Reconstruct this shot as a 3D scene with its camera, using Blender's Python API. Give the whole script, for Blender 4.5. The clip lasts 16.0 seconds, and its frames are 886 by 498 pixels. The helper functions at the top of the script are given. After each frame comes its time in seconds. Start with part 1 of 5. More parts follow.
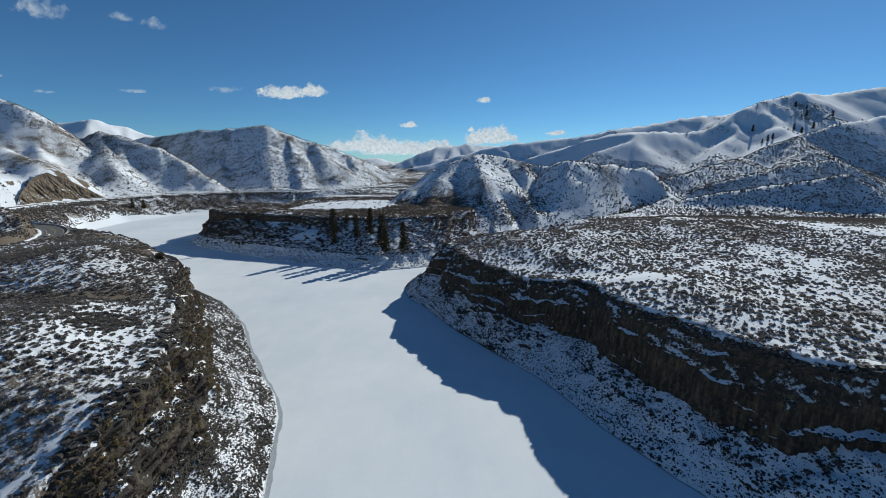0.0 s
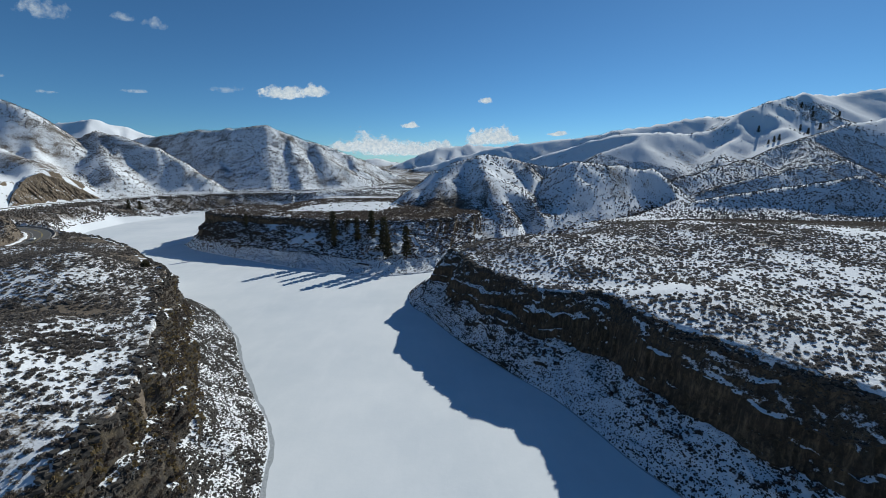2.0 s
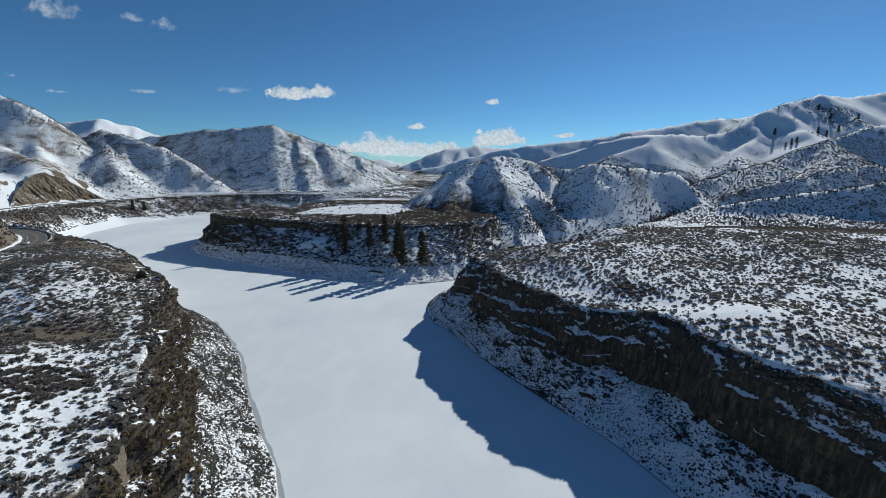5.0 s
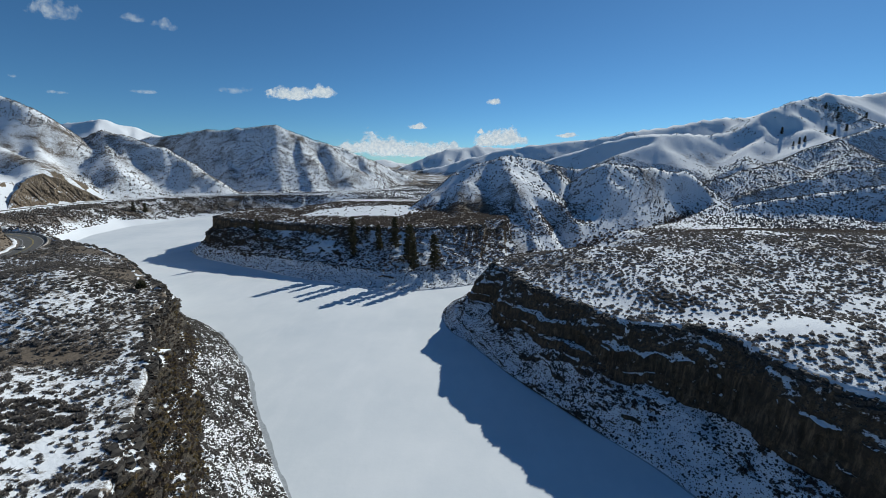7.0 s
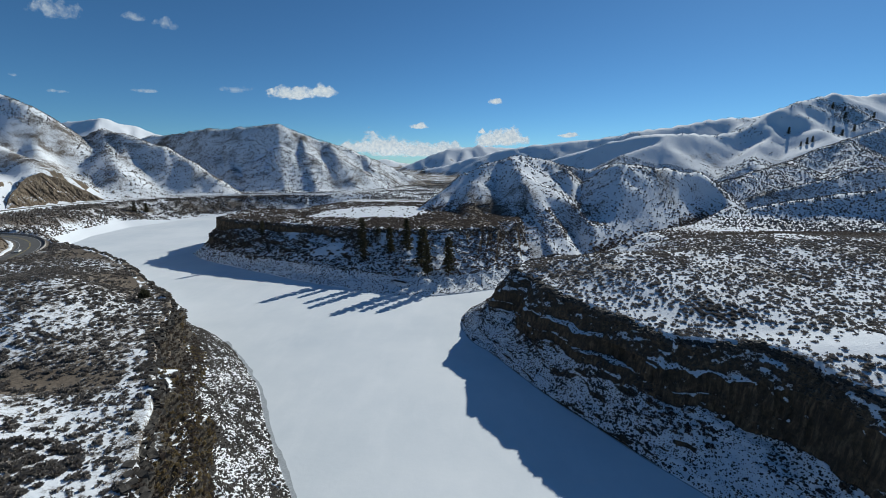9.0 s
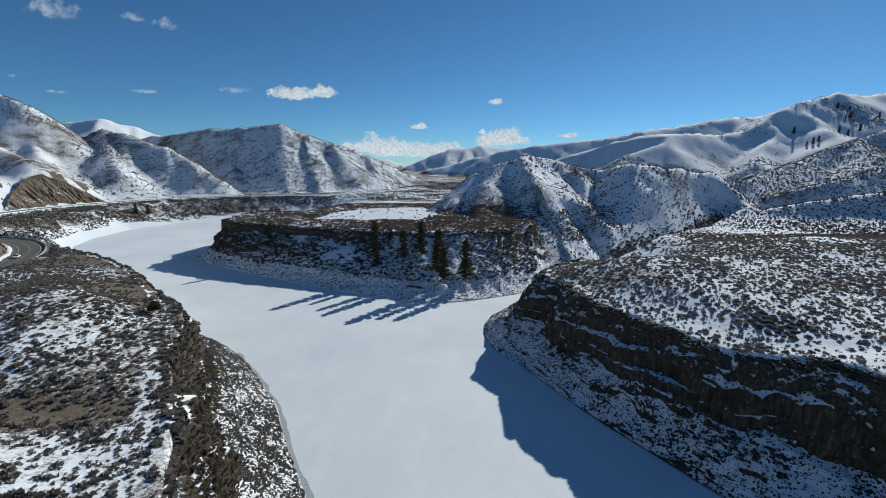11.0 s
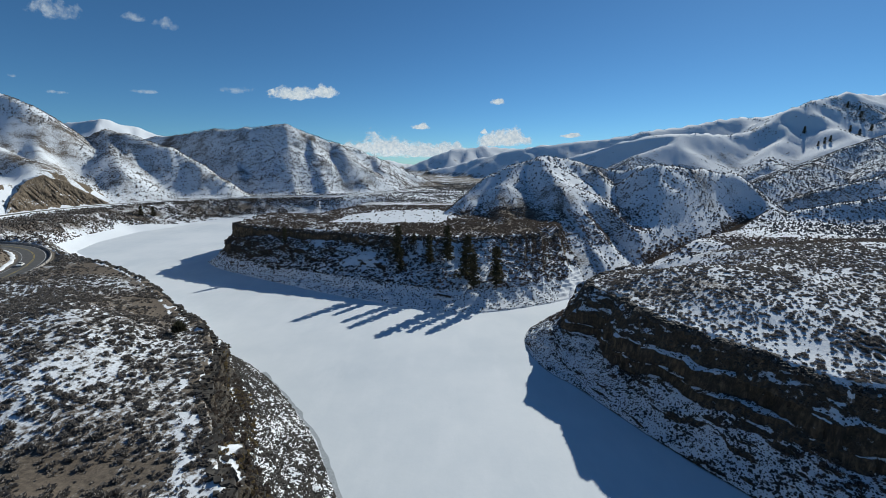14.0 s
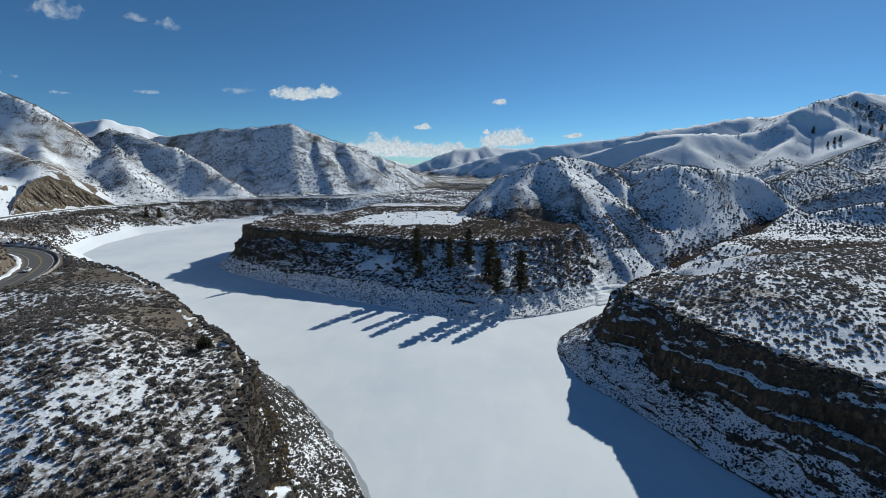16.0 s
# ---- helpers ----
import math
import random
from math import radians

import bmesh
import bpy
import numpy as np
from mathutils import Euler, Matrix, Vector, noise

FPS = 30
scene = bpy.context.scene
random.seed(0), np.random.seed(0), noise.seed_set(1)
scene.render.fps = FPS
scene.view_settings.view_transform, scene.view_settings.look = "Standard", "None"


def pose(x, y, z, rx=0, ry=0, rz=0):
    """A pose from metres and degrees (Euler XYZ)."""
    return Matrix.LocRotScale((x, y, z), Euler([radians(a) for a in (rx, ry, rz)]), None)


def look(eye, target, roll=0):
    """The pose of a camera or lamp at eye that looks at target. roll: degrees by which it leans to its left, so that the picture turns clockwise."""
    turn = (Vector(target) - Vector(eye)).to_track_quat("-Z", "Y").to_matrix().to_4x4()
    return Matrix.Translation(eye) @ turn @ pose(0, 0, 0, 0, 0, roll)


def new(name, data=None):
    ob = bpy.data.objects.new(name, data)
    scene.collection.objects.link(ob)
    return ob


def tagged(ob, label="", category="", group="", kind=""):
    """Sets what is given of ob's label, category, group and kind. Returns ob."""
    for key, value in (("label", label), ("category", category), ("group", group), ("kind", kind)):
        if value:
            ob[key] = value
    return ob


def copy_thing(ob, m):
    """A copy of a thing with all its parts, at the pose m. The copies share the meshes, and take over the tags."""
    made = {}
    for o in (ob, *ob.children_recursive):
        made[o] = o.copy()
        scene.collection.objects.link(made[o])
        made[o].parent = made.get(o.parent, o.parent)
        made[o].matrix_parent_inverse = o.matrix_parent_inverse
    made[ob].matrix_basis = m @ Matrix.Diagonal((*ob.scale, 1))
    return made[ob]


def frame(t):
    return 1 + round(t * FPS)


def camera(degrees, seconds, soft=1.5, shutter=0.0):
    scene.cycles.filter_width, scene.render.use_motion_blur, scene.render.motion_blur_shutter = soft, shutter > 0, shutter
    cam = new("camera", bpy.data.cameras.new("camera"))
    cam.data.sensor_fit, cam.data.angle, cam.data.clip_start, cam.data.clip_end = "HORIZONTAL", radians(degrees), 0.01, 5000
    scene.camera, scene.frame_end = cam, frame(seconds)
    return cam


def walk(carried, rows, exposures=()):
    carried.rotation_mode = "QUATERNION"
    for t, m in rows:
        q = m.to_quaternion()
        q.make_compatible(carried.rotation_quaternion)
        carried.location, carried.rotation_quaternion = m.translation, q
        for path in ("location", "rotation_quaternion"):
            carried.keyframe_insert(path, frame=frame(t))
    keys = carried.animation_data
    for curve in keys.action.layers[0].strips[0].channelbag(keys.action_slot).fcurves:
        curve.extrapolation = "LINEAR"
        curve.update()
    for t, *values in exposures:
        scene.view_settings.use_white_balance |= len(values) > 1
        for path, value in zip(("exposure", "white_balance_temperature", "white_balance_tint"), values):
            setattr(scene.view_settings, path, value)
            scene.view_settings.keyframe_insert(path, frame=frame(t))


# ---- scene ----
cam = camera(94.9, 16.0, soft=0.6)
PATH = [
    (0, (2.916, -13.317, 75.942), (2.908, -11.362, 75.52), 0.2),
    (0.5, (2.263, -9.975, 75.954), (2.256, -8.02, 75.532), 0.2),
    (1, (1.601, -6.674, 75.951), (1.596, -4.719, 75.529), 0.2),
    (1.5, (0.862, -3.336, 75.986), (0.855, -1.381, 75.566), 0.2),
    (2, (0.065, 0.022, 76.012), (0.053, 1.978, 75.593), 0.3),
    (2.5, (-0.87, 3.323, 76.029), (-0.888, 5.279, 75.612), 0.3),
    (3, (-2.112, 6.475, 76.06), (-2.134, 8.431, 75.645), 0.4),
    (3.5, (-3.571, 9.587, 76.075), (-3.598, 11.543, 75.662), 0.4),
    (4, (-5.27, 12.609, 76.053), (-5.301, 14.566, 75.64), 0.5),
    (6.5, (-15.369, 27.074, 75.995), (-15.407, 29.031, 75.581), 0.6),
    (7, (-17.38, 29.942, 75.95), (-17.419, 31.899, 75.537), 0.5),
    (7.5, (-19.578, 32.709, 75.964), (-19.617, 34.665, 75.55), 0.5),
    (8, (-21.79, 35.492, 75.962), (-21.829, 37.448, 75.548), 0.6),
    (8.5, (-24.123, 38.234, 75.888), (-24.162, 40.191, 75.475), 0.5),
    (9, (-26.543, 40.805, 75.854), (-26.583, 42.761, 75.44), 0.6),
    (11.5, (-39.834, 53.061, 75.863), (-39.87, 55.017, 75.451), 0.5),
    (12, (-42.61, 55.553, 75.84), (-42.644, 57.51, 75.428), 0.5),
    (12.5, (-45.341, 57.887, 75.873), (-45.378, 59.844, 75.462), 0.5),
    (13, (-48.202, 60.218, 75.959), (-48.239, 62.175, 75.547), 0.6),
    (13.5, (-50.986, 62.472, 75.998), (-51.023, 64.429, 75.587), 0.6),
    (14, (-53.815, 64.803, 76.007), (-53.853, 66.76, 75.596), 0.5),
    (14.5, (-56.673, 67.045, 76.019), (-56.713, 69.002, 75.609), 0.5),
    (15, (-59.585, 69.304, 76.034), (-59.625, 71.261, 75.623), 0.5),
    (15.5, (-62.501, 71.533, 76.099), (-62.544, 73.49, 75.688), 0.5),
    (16, (-65.467, 73.675, 76.105), (-65.51, 75.632, 75.695), 0.5),
]
walk(cam, [(t, look(eye, target, roll)) for t, eye, target, roll in PATH],
     exposures=[(0, 0.0, 6420, 3), (16, 0.0, 6420, 3)])

# ---- light: a low winter sun ahead and to the right, clear blue sky ----
SUN_TURN, SUN_UP = 37.0, 28.0          # degrees right of +y, degrees above the horizon
world = bpy.data.worlds.new("winter_sky")
scene.world = world
world.use_nodes = True
wn = world.node_tree.nodes
sky = wn.new("ShaderNodeTexSky")
sky.sky_type = 'NISHITA'
sky.sun_disc = False
sky.sun_elevation = radians(SUN_UP)
sky.sun_rotation = radians(SUN_TURN)
sky.altitude = 3000
sky.air_density = 1.0
sky.dust_density = 0.3
sky.ozone_density = 5.0
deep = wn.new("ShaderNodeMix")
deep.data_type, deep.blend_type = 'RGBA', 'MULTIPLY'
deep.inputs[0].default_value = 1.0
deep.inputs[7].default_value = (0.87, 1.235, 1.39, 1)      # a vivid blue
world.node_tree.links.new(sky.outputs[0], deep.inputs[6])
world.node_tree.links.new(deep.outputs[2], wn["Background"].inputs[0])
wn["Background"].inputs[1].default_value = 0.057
sun = new("sun", bpy.data.lights.new("sun", 'SUN'))
sun.data.energy, sun.data.angle, sun.data.color = 4.15, radians(0.53), (1.0, 0.975, 0.94)
sun.matrix_world = look((0, 0, 0), (-math.sin(radians(SUN_TURN)) * math.cos(radians(SUN_UP)),
                                    -math.cos(radians(SUN_TURN)) * math.cos(radians(SUN_UP)), -math.sin(radians(SUN_UP))))
scene.view_settings.exposure = 0.0


# ---- small tools ----
def vnoise(x, y, seed=0):
    """Smooth value noise on arrays, -1 to 1, one lattice cell a unit."""
    xi, yi = np.floor(x).astype(np.int64), np.floor(y).astype(np.int64)
    fx, fy = x - xi, y - yi
    fx, fy = fx * fx * fx * (fx * (fx * 6 - 15) + 10), fy * fy * fy * (fy * (fy * 6 - 15) + 10)

    def h(a, b):
        n = (a * 374761393 + b * 668265263 + seed * 974711) & 0xFFFFFFFF
        n = ((n ^ (n >> 13)) * 1274126177) & 0xFFFFFFFF
        n = ((n ^ (n >> 16)) * 2246822519) & 0xFFFFFFFF
        return (n ^ (n >> 15)) / 2147483647.5 - 1
    a = h(xi, yi) * (1 - fx) + h(xi + 1, yi) * fx
    b = h(xi, yi + 1) * (1 - fx) + h(xi + 1, yi + 1) * fx
    return a * (1 - fy) + b * fy


def fbm(x, y, octaves=4, seed=0):
    total, amp = 0.0, 0.5
    for k in range(octaves):
        total = total + amp * vnoise(x * 2 ** k + 17.3 * k, y * 2 ** k - 9.1 * k, seed + k)
        amp *= 0.5
    return total


def smoothstep(a, b, x):
    t = np.clip((x - a) / (b - a), 0, 1)
    return t * t * (3 - 2 * t)


def smax(a, b, k):
    h = np.maximum(k - np.abs(a - b), 0) / k
    return np.maximum(a, b) + h * h * k * 0.25


def along(px, py, pts):
    """Distance from points to a polyline, and the height there."""
    best, height = np.full(px.shape, 1e9), np.zeros(px.shape)
    for (x0, y0, z0), (x1, y1, z1) in zip(pts, pts[1:]):
        ux, uy = x1 - x0, y1 - y0
        t = np.clip(((px - x0) * ux + (py - y0) * uy) / (ux * ux + uy * uy), 0, 1)
        d = np.hypot(px - x0 - t * ux, py - y0 - t * uy)
        near = d < best
        best, height = np.where(near, d, best), np.where(near, z0 + (z1 - z0) * t, height)
    return best, height


def ridge(px, py, pts, slope, crest):
    """Height of a hill that falls off on both sides of a crest line; slope: one number, or left and right of its way."""
    best = np.full(px.shape, -1e9)
    left, right = slope if isinstance(slope, tuple) else (slope, slope)
    for (x0, y0, z0), (x1, y1, z1) in zip(pts, pts[1:]):
        ux, uy = x1 - x0, y1 - y0
        t = np.clip(((px - x0) * ux + (py - y0) * uy) / (ux * ux + uy * uy), 0, 1)
        d = np.hypot(px - x0 - t * ux, py - y0 - t * uy)
        side = np.where(ux * (py - y0) - uy * (px - x0) > 0, left, right)
        best = np.maximum(best, z0 + (z1 - z0) * t - side * (np.sqrt(d * d + crest * crest) - crest))
    return best


def inside(px, py, poly):
    """Signed distance to a closed outline, positive inside."""
    d, odd = np.full(px.shape, 1e9), np.zeros(px.shape, bool)
    for (x0, y0), (x1, y1) in zip(poly, poly[1:] + poly[:1]):
        ux, uy = x1 - x0, y1 - y0
        t = np.clip(((px - x0) * ux + (py - y0) * uy) / (ux * ux + uy * uy + 1e-9), 0, 1)
        d = np.minimum(d, np.hypot(px - x0 - t * ux, py - y0 - t * uy))
        odd ^= ((y0 > py) != (y1 > py)) & (px < x0 + (py - y0) * ux / (uy if uy else 1e-9))
    return np.where(odd, d, -d)


def mesh_from(name, verts, faces, mats, smooth=False, material_of=None):
    """A mesh from arrays of vertices and of triangles or quads."""
    verts, faces = np.asarray(verts, np.float32), np.asarray(faces, np.int32)
    me = bpy.data.meshes.new(name)
    me.vertices.add(len(verts))
    me.vertices.foreach_set("co", verts.ravel())
    me.loops.add(faces.size)
    me.loops.foreach_set("vertex_index", faces.ravel())
    me.polygons.add(len(faces))
    me.polygons.foreach_set("loop_start", np.arange(0, faces.size, faces.shape[1], dtype=np.int32))
    me.polygons.foreach_set("use_smooth", np.full(len(faces), smooth, bool))
    if material_of is not None:
        me.polygons.foreach_set("material_index", np.asarray(material_of, np.int32))
    for m in mats:
        me.materials.append(m)
    me.update(calc_edges=True)
    me.validate()
    return me


def attribute(me, name, values):
    a = me.attributes.new(name, 'FLOAT', 'POINT')
    a.data.foreach_set("value", np.asarray(values, np.float32))


def grid_faces(rows, cols):
    i = np.arange(rows * cols).reshape(rows, cols)
    return np.stack([i[:-1, :-1], i[:-1, 1:], i[1:, 1:], i[1:, :-1]], -1).reshape(-1, 4)


def part(name, bm, material, parent, label=""):
    """One bmesh as one mesh object under a thing or a part."""
    me = bpy.data.meshes.new(name)
    bm.to_mesh(me)
    bm.free()
    me.materials.append(material)
    ob = new(name, me)
    ob.parent = parent
    return tagged(ob, label)


def part_mesh(name, me, parent, label=""):
    ob = new(name, me)
    ob.parent = parent
    return tagged(ob, label)


# ---- materials ----
def material(name, rough=0.9):
    m = bpy.data.materials.new(name)
    m.use_nodes = True
    b = m.node_tree.nodes["Principled BSDF"]
    b.inputs["Roughness"].default_value = rough
    b.inputs["Specular IOR Level"].default_value = 0.25
    return m, m.node_tree.nodes, m.node_tree.links, b


def link(ls, a, b):
    ls.new(a, b)


def n_noise(ns, ls, scale, detail=4, rough=0.6, vector=None, stretch=None):
    n = ns.new("ShaderNodeTexNoise")
    n.inputs["Scale"].default_value = scale
    n.inputs["Detail"].default_value = detail
    n.inputs["Roughness"].default_value = rough
    if vector is None:
        g = ns.new("ShaderNodeNewGeometry")
        vector = g.outputs["Position"]
    if stretch:
        mp = ns.new("ShaderNodeMapping")
        mp.inputs["Scale"].default_value = stretch
        ls.new(vector, mp.inputs[0])
        vector = mp.outputs[0]
    ls.new(vector, n.inputs["Vector"])
    return n.outputs[0]


def n_math(ns, ls, op, a, b=None, c=None, clamp=False):
    n = ns.new("ShaderNodeMath")
    n.operation, n.use_clamp = op, clamp
    for k, v in enumerate((a, b, c)):
        if v is None:
            continue
        if isinstance(v, (int, float)):
            n.inputs[k].default_value = v
        else:
            ls.new(v, n.inputs[k])
    return n.outputs[0]


def n_ramp(ns, ls, fac, stops):
    r = ns.new("ShaderNodeValToRGB")
    while len(r.color_ramp.elements) < len(stops):
        r.color_ramp.elements.new(0.5)
    for e, (p, c) in zip(r.color_ramp.elements, stops):
        e.position, e.color = p, (*c, 1) if len(c) == 3 else c
    ls.new(fac, r.inputs[0])
    return r.outputs[0]


def n_mix(ns, ls, fac, a, b):
    m = ns.new("ShaderNodeMix")
    m.data_type = 'RGBA'
    for k, v in ((0, fac), (6, a), (7, b)):
        if isinstance(v, (int, float)):
            m.inputs[k].default_value = v
        elif isinstance(v, tuple):
            m.inputs[k].default_value = (*v, 1)
        else:
            ls.new(v, m.inputs[k])
    return m.outputs[2]


def n_range(ns, ls, v, a, b, lo=0.0, hi=1.0):
    m = ns.new("ShaderNodeMapRange")
    ls.new(v, m.inputs[0])
    for k, x in enumerate((a, b, lo, hi)):
        m.inputs[k + 1].default_value = x
    return m.outputs[0]


def n_bump(ns, ls, bsdf, height, strength, distance):
    b = ns.new("ShaderNodeBump")
    b.inputs["Strength"].default_value = strength
    b.inputs["Distance"].default_value = distance
    ls.new(height, b.inputs["Height"])
    ls.new(b.outputs[0], bsdf.inputs["Normal"])


SNOW = (0.80, 0.815, 0.83)


def ground_material():
    """Snow over sagebrush steppe: 'cover' above 0 is bare brown ground, below 0 clean snow."""
    m, ns, ls, b = material("snowy_ground")
    cov = ns.new("ShaderNodeAttribute")
    cov.attribute_name = "cover"
    geo = ns.new("ShaderNodeNewGeometry")
    sep = ns.new("ShaderNodeSeparateXYZ")
    ls.new(geo.outputs["Normal"], sep.inputs[0])
    fine = n_noise(ns, ls, 0.8, 8, 0.86)
    broad = n_noise(ns, ls, 0.06, 4, 0.6)
    soil = n_mix(ns, ls, n_range(ns, ls, n_noise(ns, ls, 1.5, 8, 0.85), 0.33, 0.67),
                 (0.040, 0.033, 0.027), (0.25, 0.20, 0.15))
    soil = n_mix(ns, ls, n_range(ns, ls, broad, 0.4, 0.65, 0.0, 0.5), soil, (0.13, 0.10, 0.075))
    rocky = ns.new("ShaderNodeAttribute")
    rocky.attribute_name = "rock"
    crag = n_ramp(ns, ls, n_noise(ns, ls, 0.35, 6, 0.7, stretch=(1, 1, 0.5)), [(0.3, (0.09, 0.065, 0.045)), (0.55, (0.26, 0.19, 0.13)), (0.75, (0.36, 0.28, 0.20))])
    soil = n_mix(ns, ls, rocky.outputs["Fac"], soil, crag)
    # bare = fine + broad noise + cover + steepness
    s = n_math(ns, ls, 'MULTIPLY_ADD', broad, 0.45, fine)
    s = n_math(ns, ls, 'MULTIPLY_ADD', cov.outputs["Fac"], 0.55, s)
    s = n_math(ns, ls, 'ADD', s, n_range(ns, ls, sep.outputs[2], 0.22, 0.46, 0.5, 0.0))
    bare = n_range(ns, ls, s, 0.80, 0.90)
    tint = n_mix(ns, ls, n_noise(ns, ls, 0.9, 3), SNOW, (0.72, 0.75, 0.79))
    ls.new(n_mix(ns, ls, bare, tint, soil), b.inputs["Base Color"])
    n_bump(ns, ls, b, n_noise(ns, ls, 1.3, 6, 0.65), 0.6, 0.35)
    return m


def cliff_material(name, dark, warm, grass, snow_at):
    """Basalt rimrock: columns, stained bands, snow lying on what is flat enough."""
    m, ns, ls, b = material(name)
    geo = ns.new("ShaderNodeNewGeometry")
    sep = ns.new("ShaderNodeSeparateXYZ")
    ls.new(geo.outputs["Normal"], sep.inputs[0])
    cols = n_noise(ns, ls, 1.0, 5, 0.7, stretch=(0.8, 0.8, 0.12))
    rock = n_ramp(ns, ls, cols, [(0.25, tuple(0.45 * c for c in dark)), (0.5, dark), (0.75, warm)])
    stain = n_noise(ns, ls, 0.3, 6, 0.75)
    fine = n_noise(ns, ls, 1.1, 6, 0.75)
    dry = n_mix(ns, ls, n_range(ns, ls, fine, 0.4, 0.62), tuple(0.3 * c for c in grass), tuple(1.25 * c for c in grass))
    rock = n_mix(ns, ls, n_range(ns, ls, stain, 0.48, 0.72, 0.0, 0.6), rock, dry)
    s = n_math(ns, ls, 'MULTIPLY_ADD', fine, 0.75, sep.outputs[2])
    s = n_math(ns, ls, 'MULTIPLY_ADD', n_noise(ns, ls, 0.07, 3), 0.35, s)
    att = ns.new("ShaderNodeAttribute")
    att.attribute_name = "cover"
    s = n_math(ns, ls, 'MULTIPLY_ADD', att.outputs["Fac"], -0.6, s)
    snow = n_range(ns, ls, s, snow_at, snow_at + 0.06)
    ls.new(n_mix(ns, ls, snow, rock, SNOW), b.inputs["Base Color"])
    rough = n_noise(ns, ls, 2.2, 7, 0.8, stretch=(1.0, 1.0, 0.55))
    relief = n_math(ns, ls, 'MULTIPLY_ADD', rough, 1.3, n_math(ns, ls, 'ADD', cols, fine))
    n_bump(ns, ls, b, n_math(ns, ls, 'MULTIPLY', relief, n_range(ns, ls, snow, 0.0, 1.0, 1.0, 0.15)), 0.8, 0.7)
    return m


def plain_material(name, low, high, scale, rough=0.85, bump=0.3, dist=0.05, metal=0.0):
    m, ns, ls, b = material(name, rough)
    n = n_noise(ns, ls, scale, 5, 0.65)
    ls.new(n_mix(ns, ls, n_range(ns, ls, n, 0.3, 0.7), low, high), b.inputs["Base Color"])
    b.inputs["Metallic"].default_value = metal
    n_bump(ns, ls, b, n, bump, dist)
    return m


def shrub_material(name, low, high):
    m, ns, ls, b = material(name, 0.95)
    g = ns.new("ShaderNodeNewGeometry")
    n = n_noise(ns, ls, 2.5, 3)
    mixed = n_math(ns, ls, 'MULTIPLY_ADD', n, 0.5, n_math(ns, ls, 'MULTIPLY', g.outputs["Random Per Island"], 0.5))
    colour = n_mix(ns, ls, mixed, low, high)
    ls.new(colour, b.inputs["Base Color"])
    # thin twigs and needles let some light through
    thin, blend = ns.new("ShaderNodeBsdfTranslucent"), ns.new("ShaderNodeMixShader")
    ls.new(colour, thin.inputs[0])
    blend.inputs[0].default_value = 0.3
    ls.new(b.outputs[0], blend.inputs[1])
    ls.new(thin.outputs[0], blend.inputs[2])
    ls.new(blend.outputs[0], ns["Material Output"].inputs[0])
    return m


def ice_material():
    m, ns, ls, b = material("snow_covered_ice", 0.75)
    broad = n_noise(ns, ls, 0.018, 5, 0.6)
    drift = n_noise(ns, ls, 0.12, 5, 0.6, stretch=(1.0, 0.35, 1.0))
    c = n_mix(ns, ls, n_range(ns, ls, broad, 0.35, 0.7), (0.80, 0.82, 0.83), (0.66, 0.70, 0.73))
    c = n_mix(ns, ls, n_range(ns, ls, drift, 0.5, 0.75, 0.0, 0.35), c, (0.86, 0.87, 0.88))
    ls.new(c, b.inputs["Base Color"])
    n_bump(ns, ls, b, n_math(ns, ls, 'ADD', n_noise(ns, ls, 0.8, 6, 0.6), drift), 0.12, 0.25)
    return m


GROUND = ground_material()
CLIFF = cliff_material("basalt_rimrock", (0.082, 0.061, 0.042), (0.30, 0.21, 0.125), (0.19, 0.14, 0.075), 1.27)
CLIFF_DRY = cliff_material("grassy_rimrock", (0.080, 0.070, 0.060), (0.19, 0.155, 0.115), (0.21, 0.155, 0.075), 1.26)
CLIFF_CUT = cliff_material("tan_cut_rock", (0.16, 0.123, 0.088), (0.38, 0.30, 0.215), (0.26, 0.20, 0.13), 1.24)
ICE = ice_material()
SLUSH = plain_material("grey_shore_ice", (0.30, 0.32, 0.33), (0.52, 0.54, 0.55), 1.5, 0.5)
SAGE = shrub_material("sagebrush_twigs", (0.090, 0.079, 0.071), (0.32, 0.285, 0.25))
STRAW = shrub_material("dry_straw_grass", (0.15, 0.11, 0.055), (0.40, 0.31, 0.17))
BRUSH = shrub_material("bare_brown_brush", (0.065, 0.052, 0.045), (0.23, 0.185, 0.15))
STONE = plain_material("dark_talus_stone", (0.025, 0.023, 0.021), (0.10, 0.088, 0.075), 1.2)
NEEDLE = shrub_material("pine_needles", (0.032, 0.030, 0.018), (0.125, 0.112, 0.064))
BARK = plain_material("pine_bark", (0.03, 0.022, 0.016), (0.11, 0.075, 0.05), 3.0)
ASPHALT = plain_material("worn_asphalt", (0.085, 0.082, 0.078), (0.15, 0.145, 0.14), 0.8, 0.9, 0.1)
GRAVEL = plain_material("gravel_shoulder", (0.12, 0.10, 0.08), (0.28, 0.24, 0.19), 1.6)
CONCRETE = plain_material("weathered_concrete", (0.24, 0.22, 0.20), (0.42, 0.40, 0.37), 1.0)
LINE_PAINT = plain_material("worn_road_paint", (0.35, 0.27, 0.07), (0.55, 0.42, 0.12), 3.0)
WHITE_PAINT = plain_material("worn_white_paint", (0.45, 0.45, 0.44), (0.75, 0.75, 0.73), 3.0)
PURE_SNOW = plain_material("packed_snow", (0.76, 0.78, 0.80), (0.84, 0.85, 0.86), 0.6, 0.85, 0.3, 0.15)

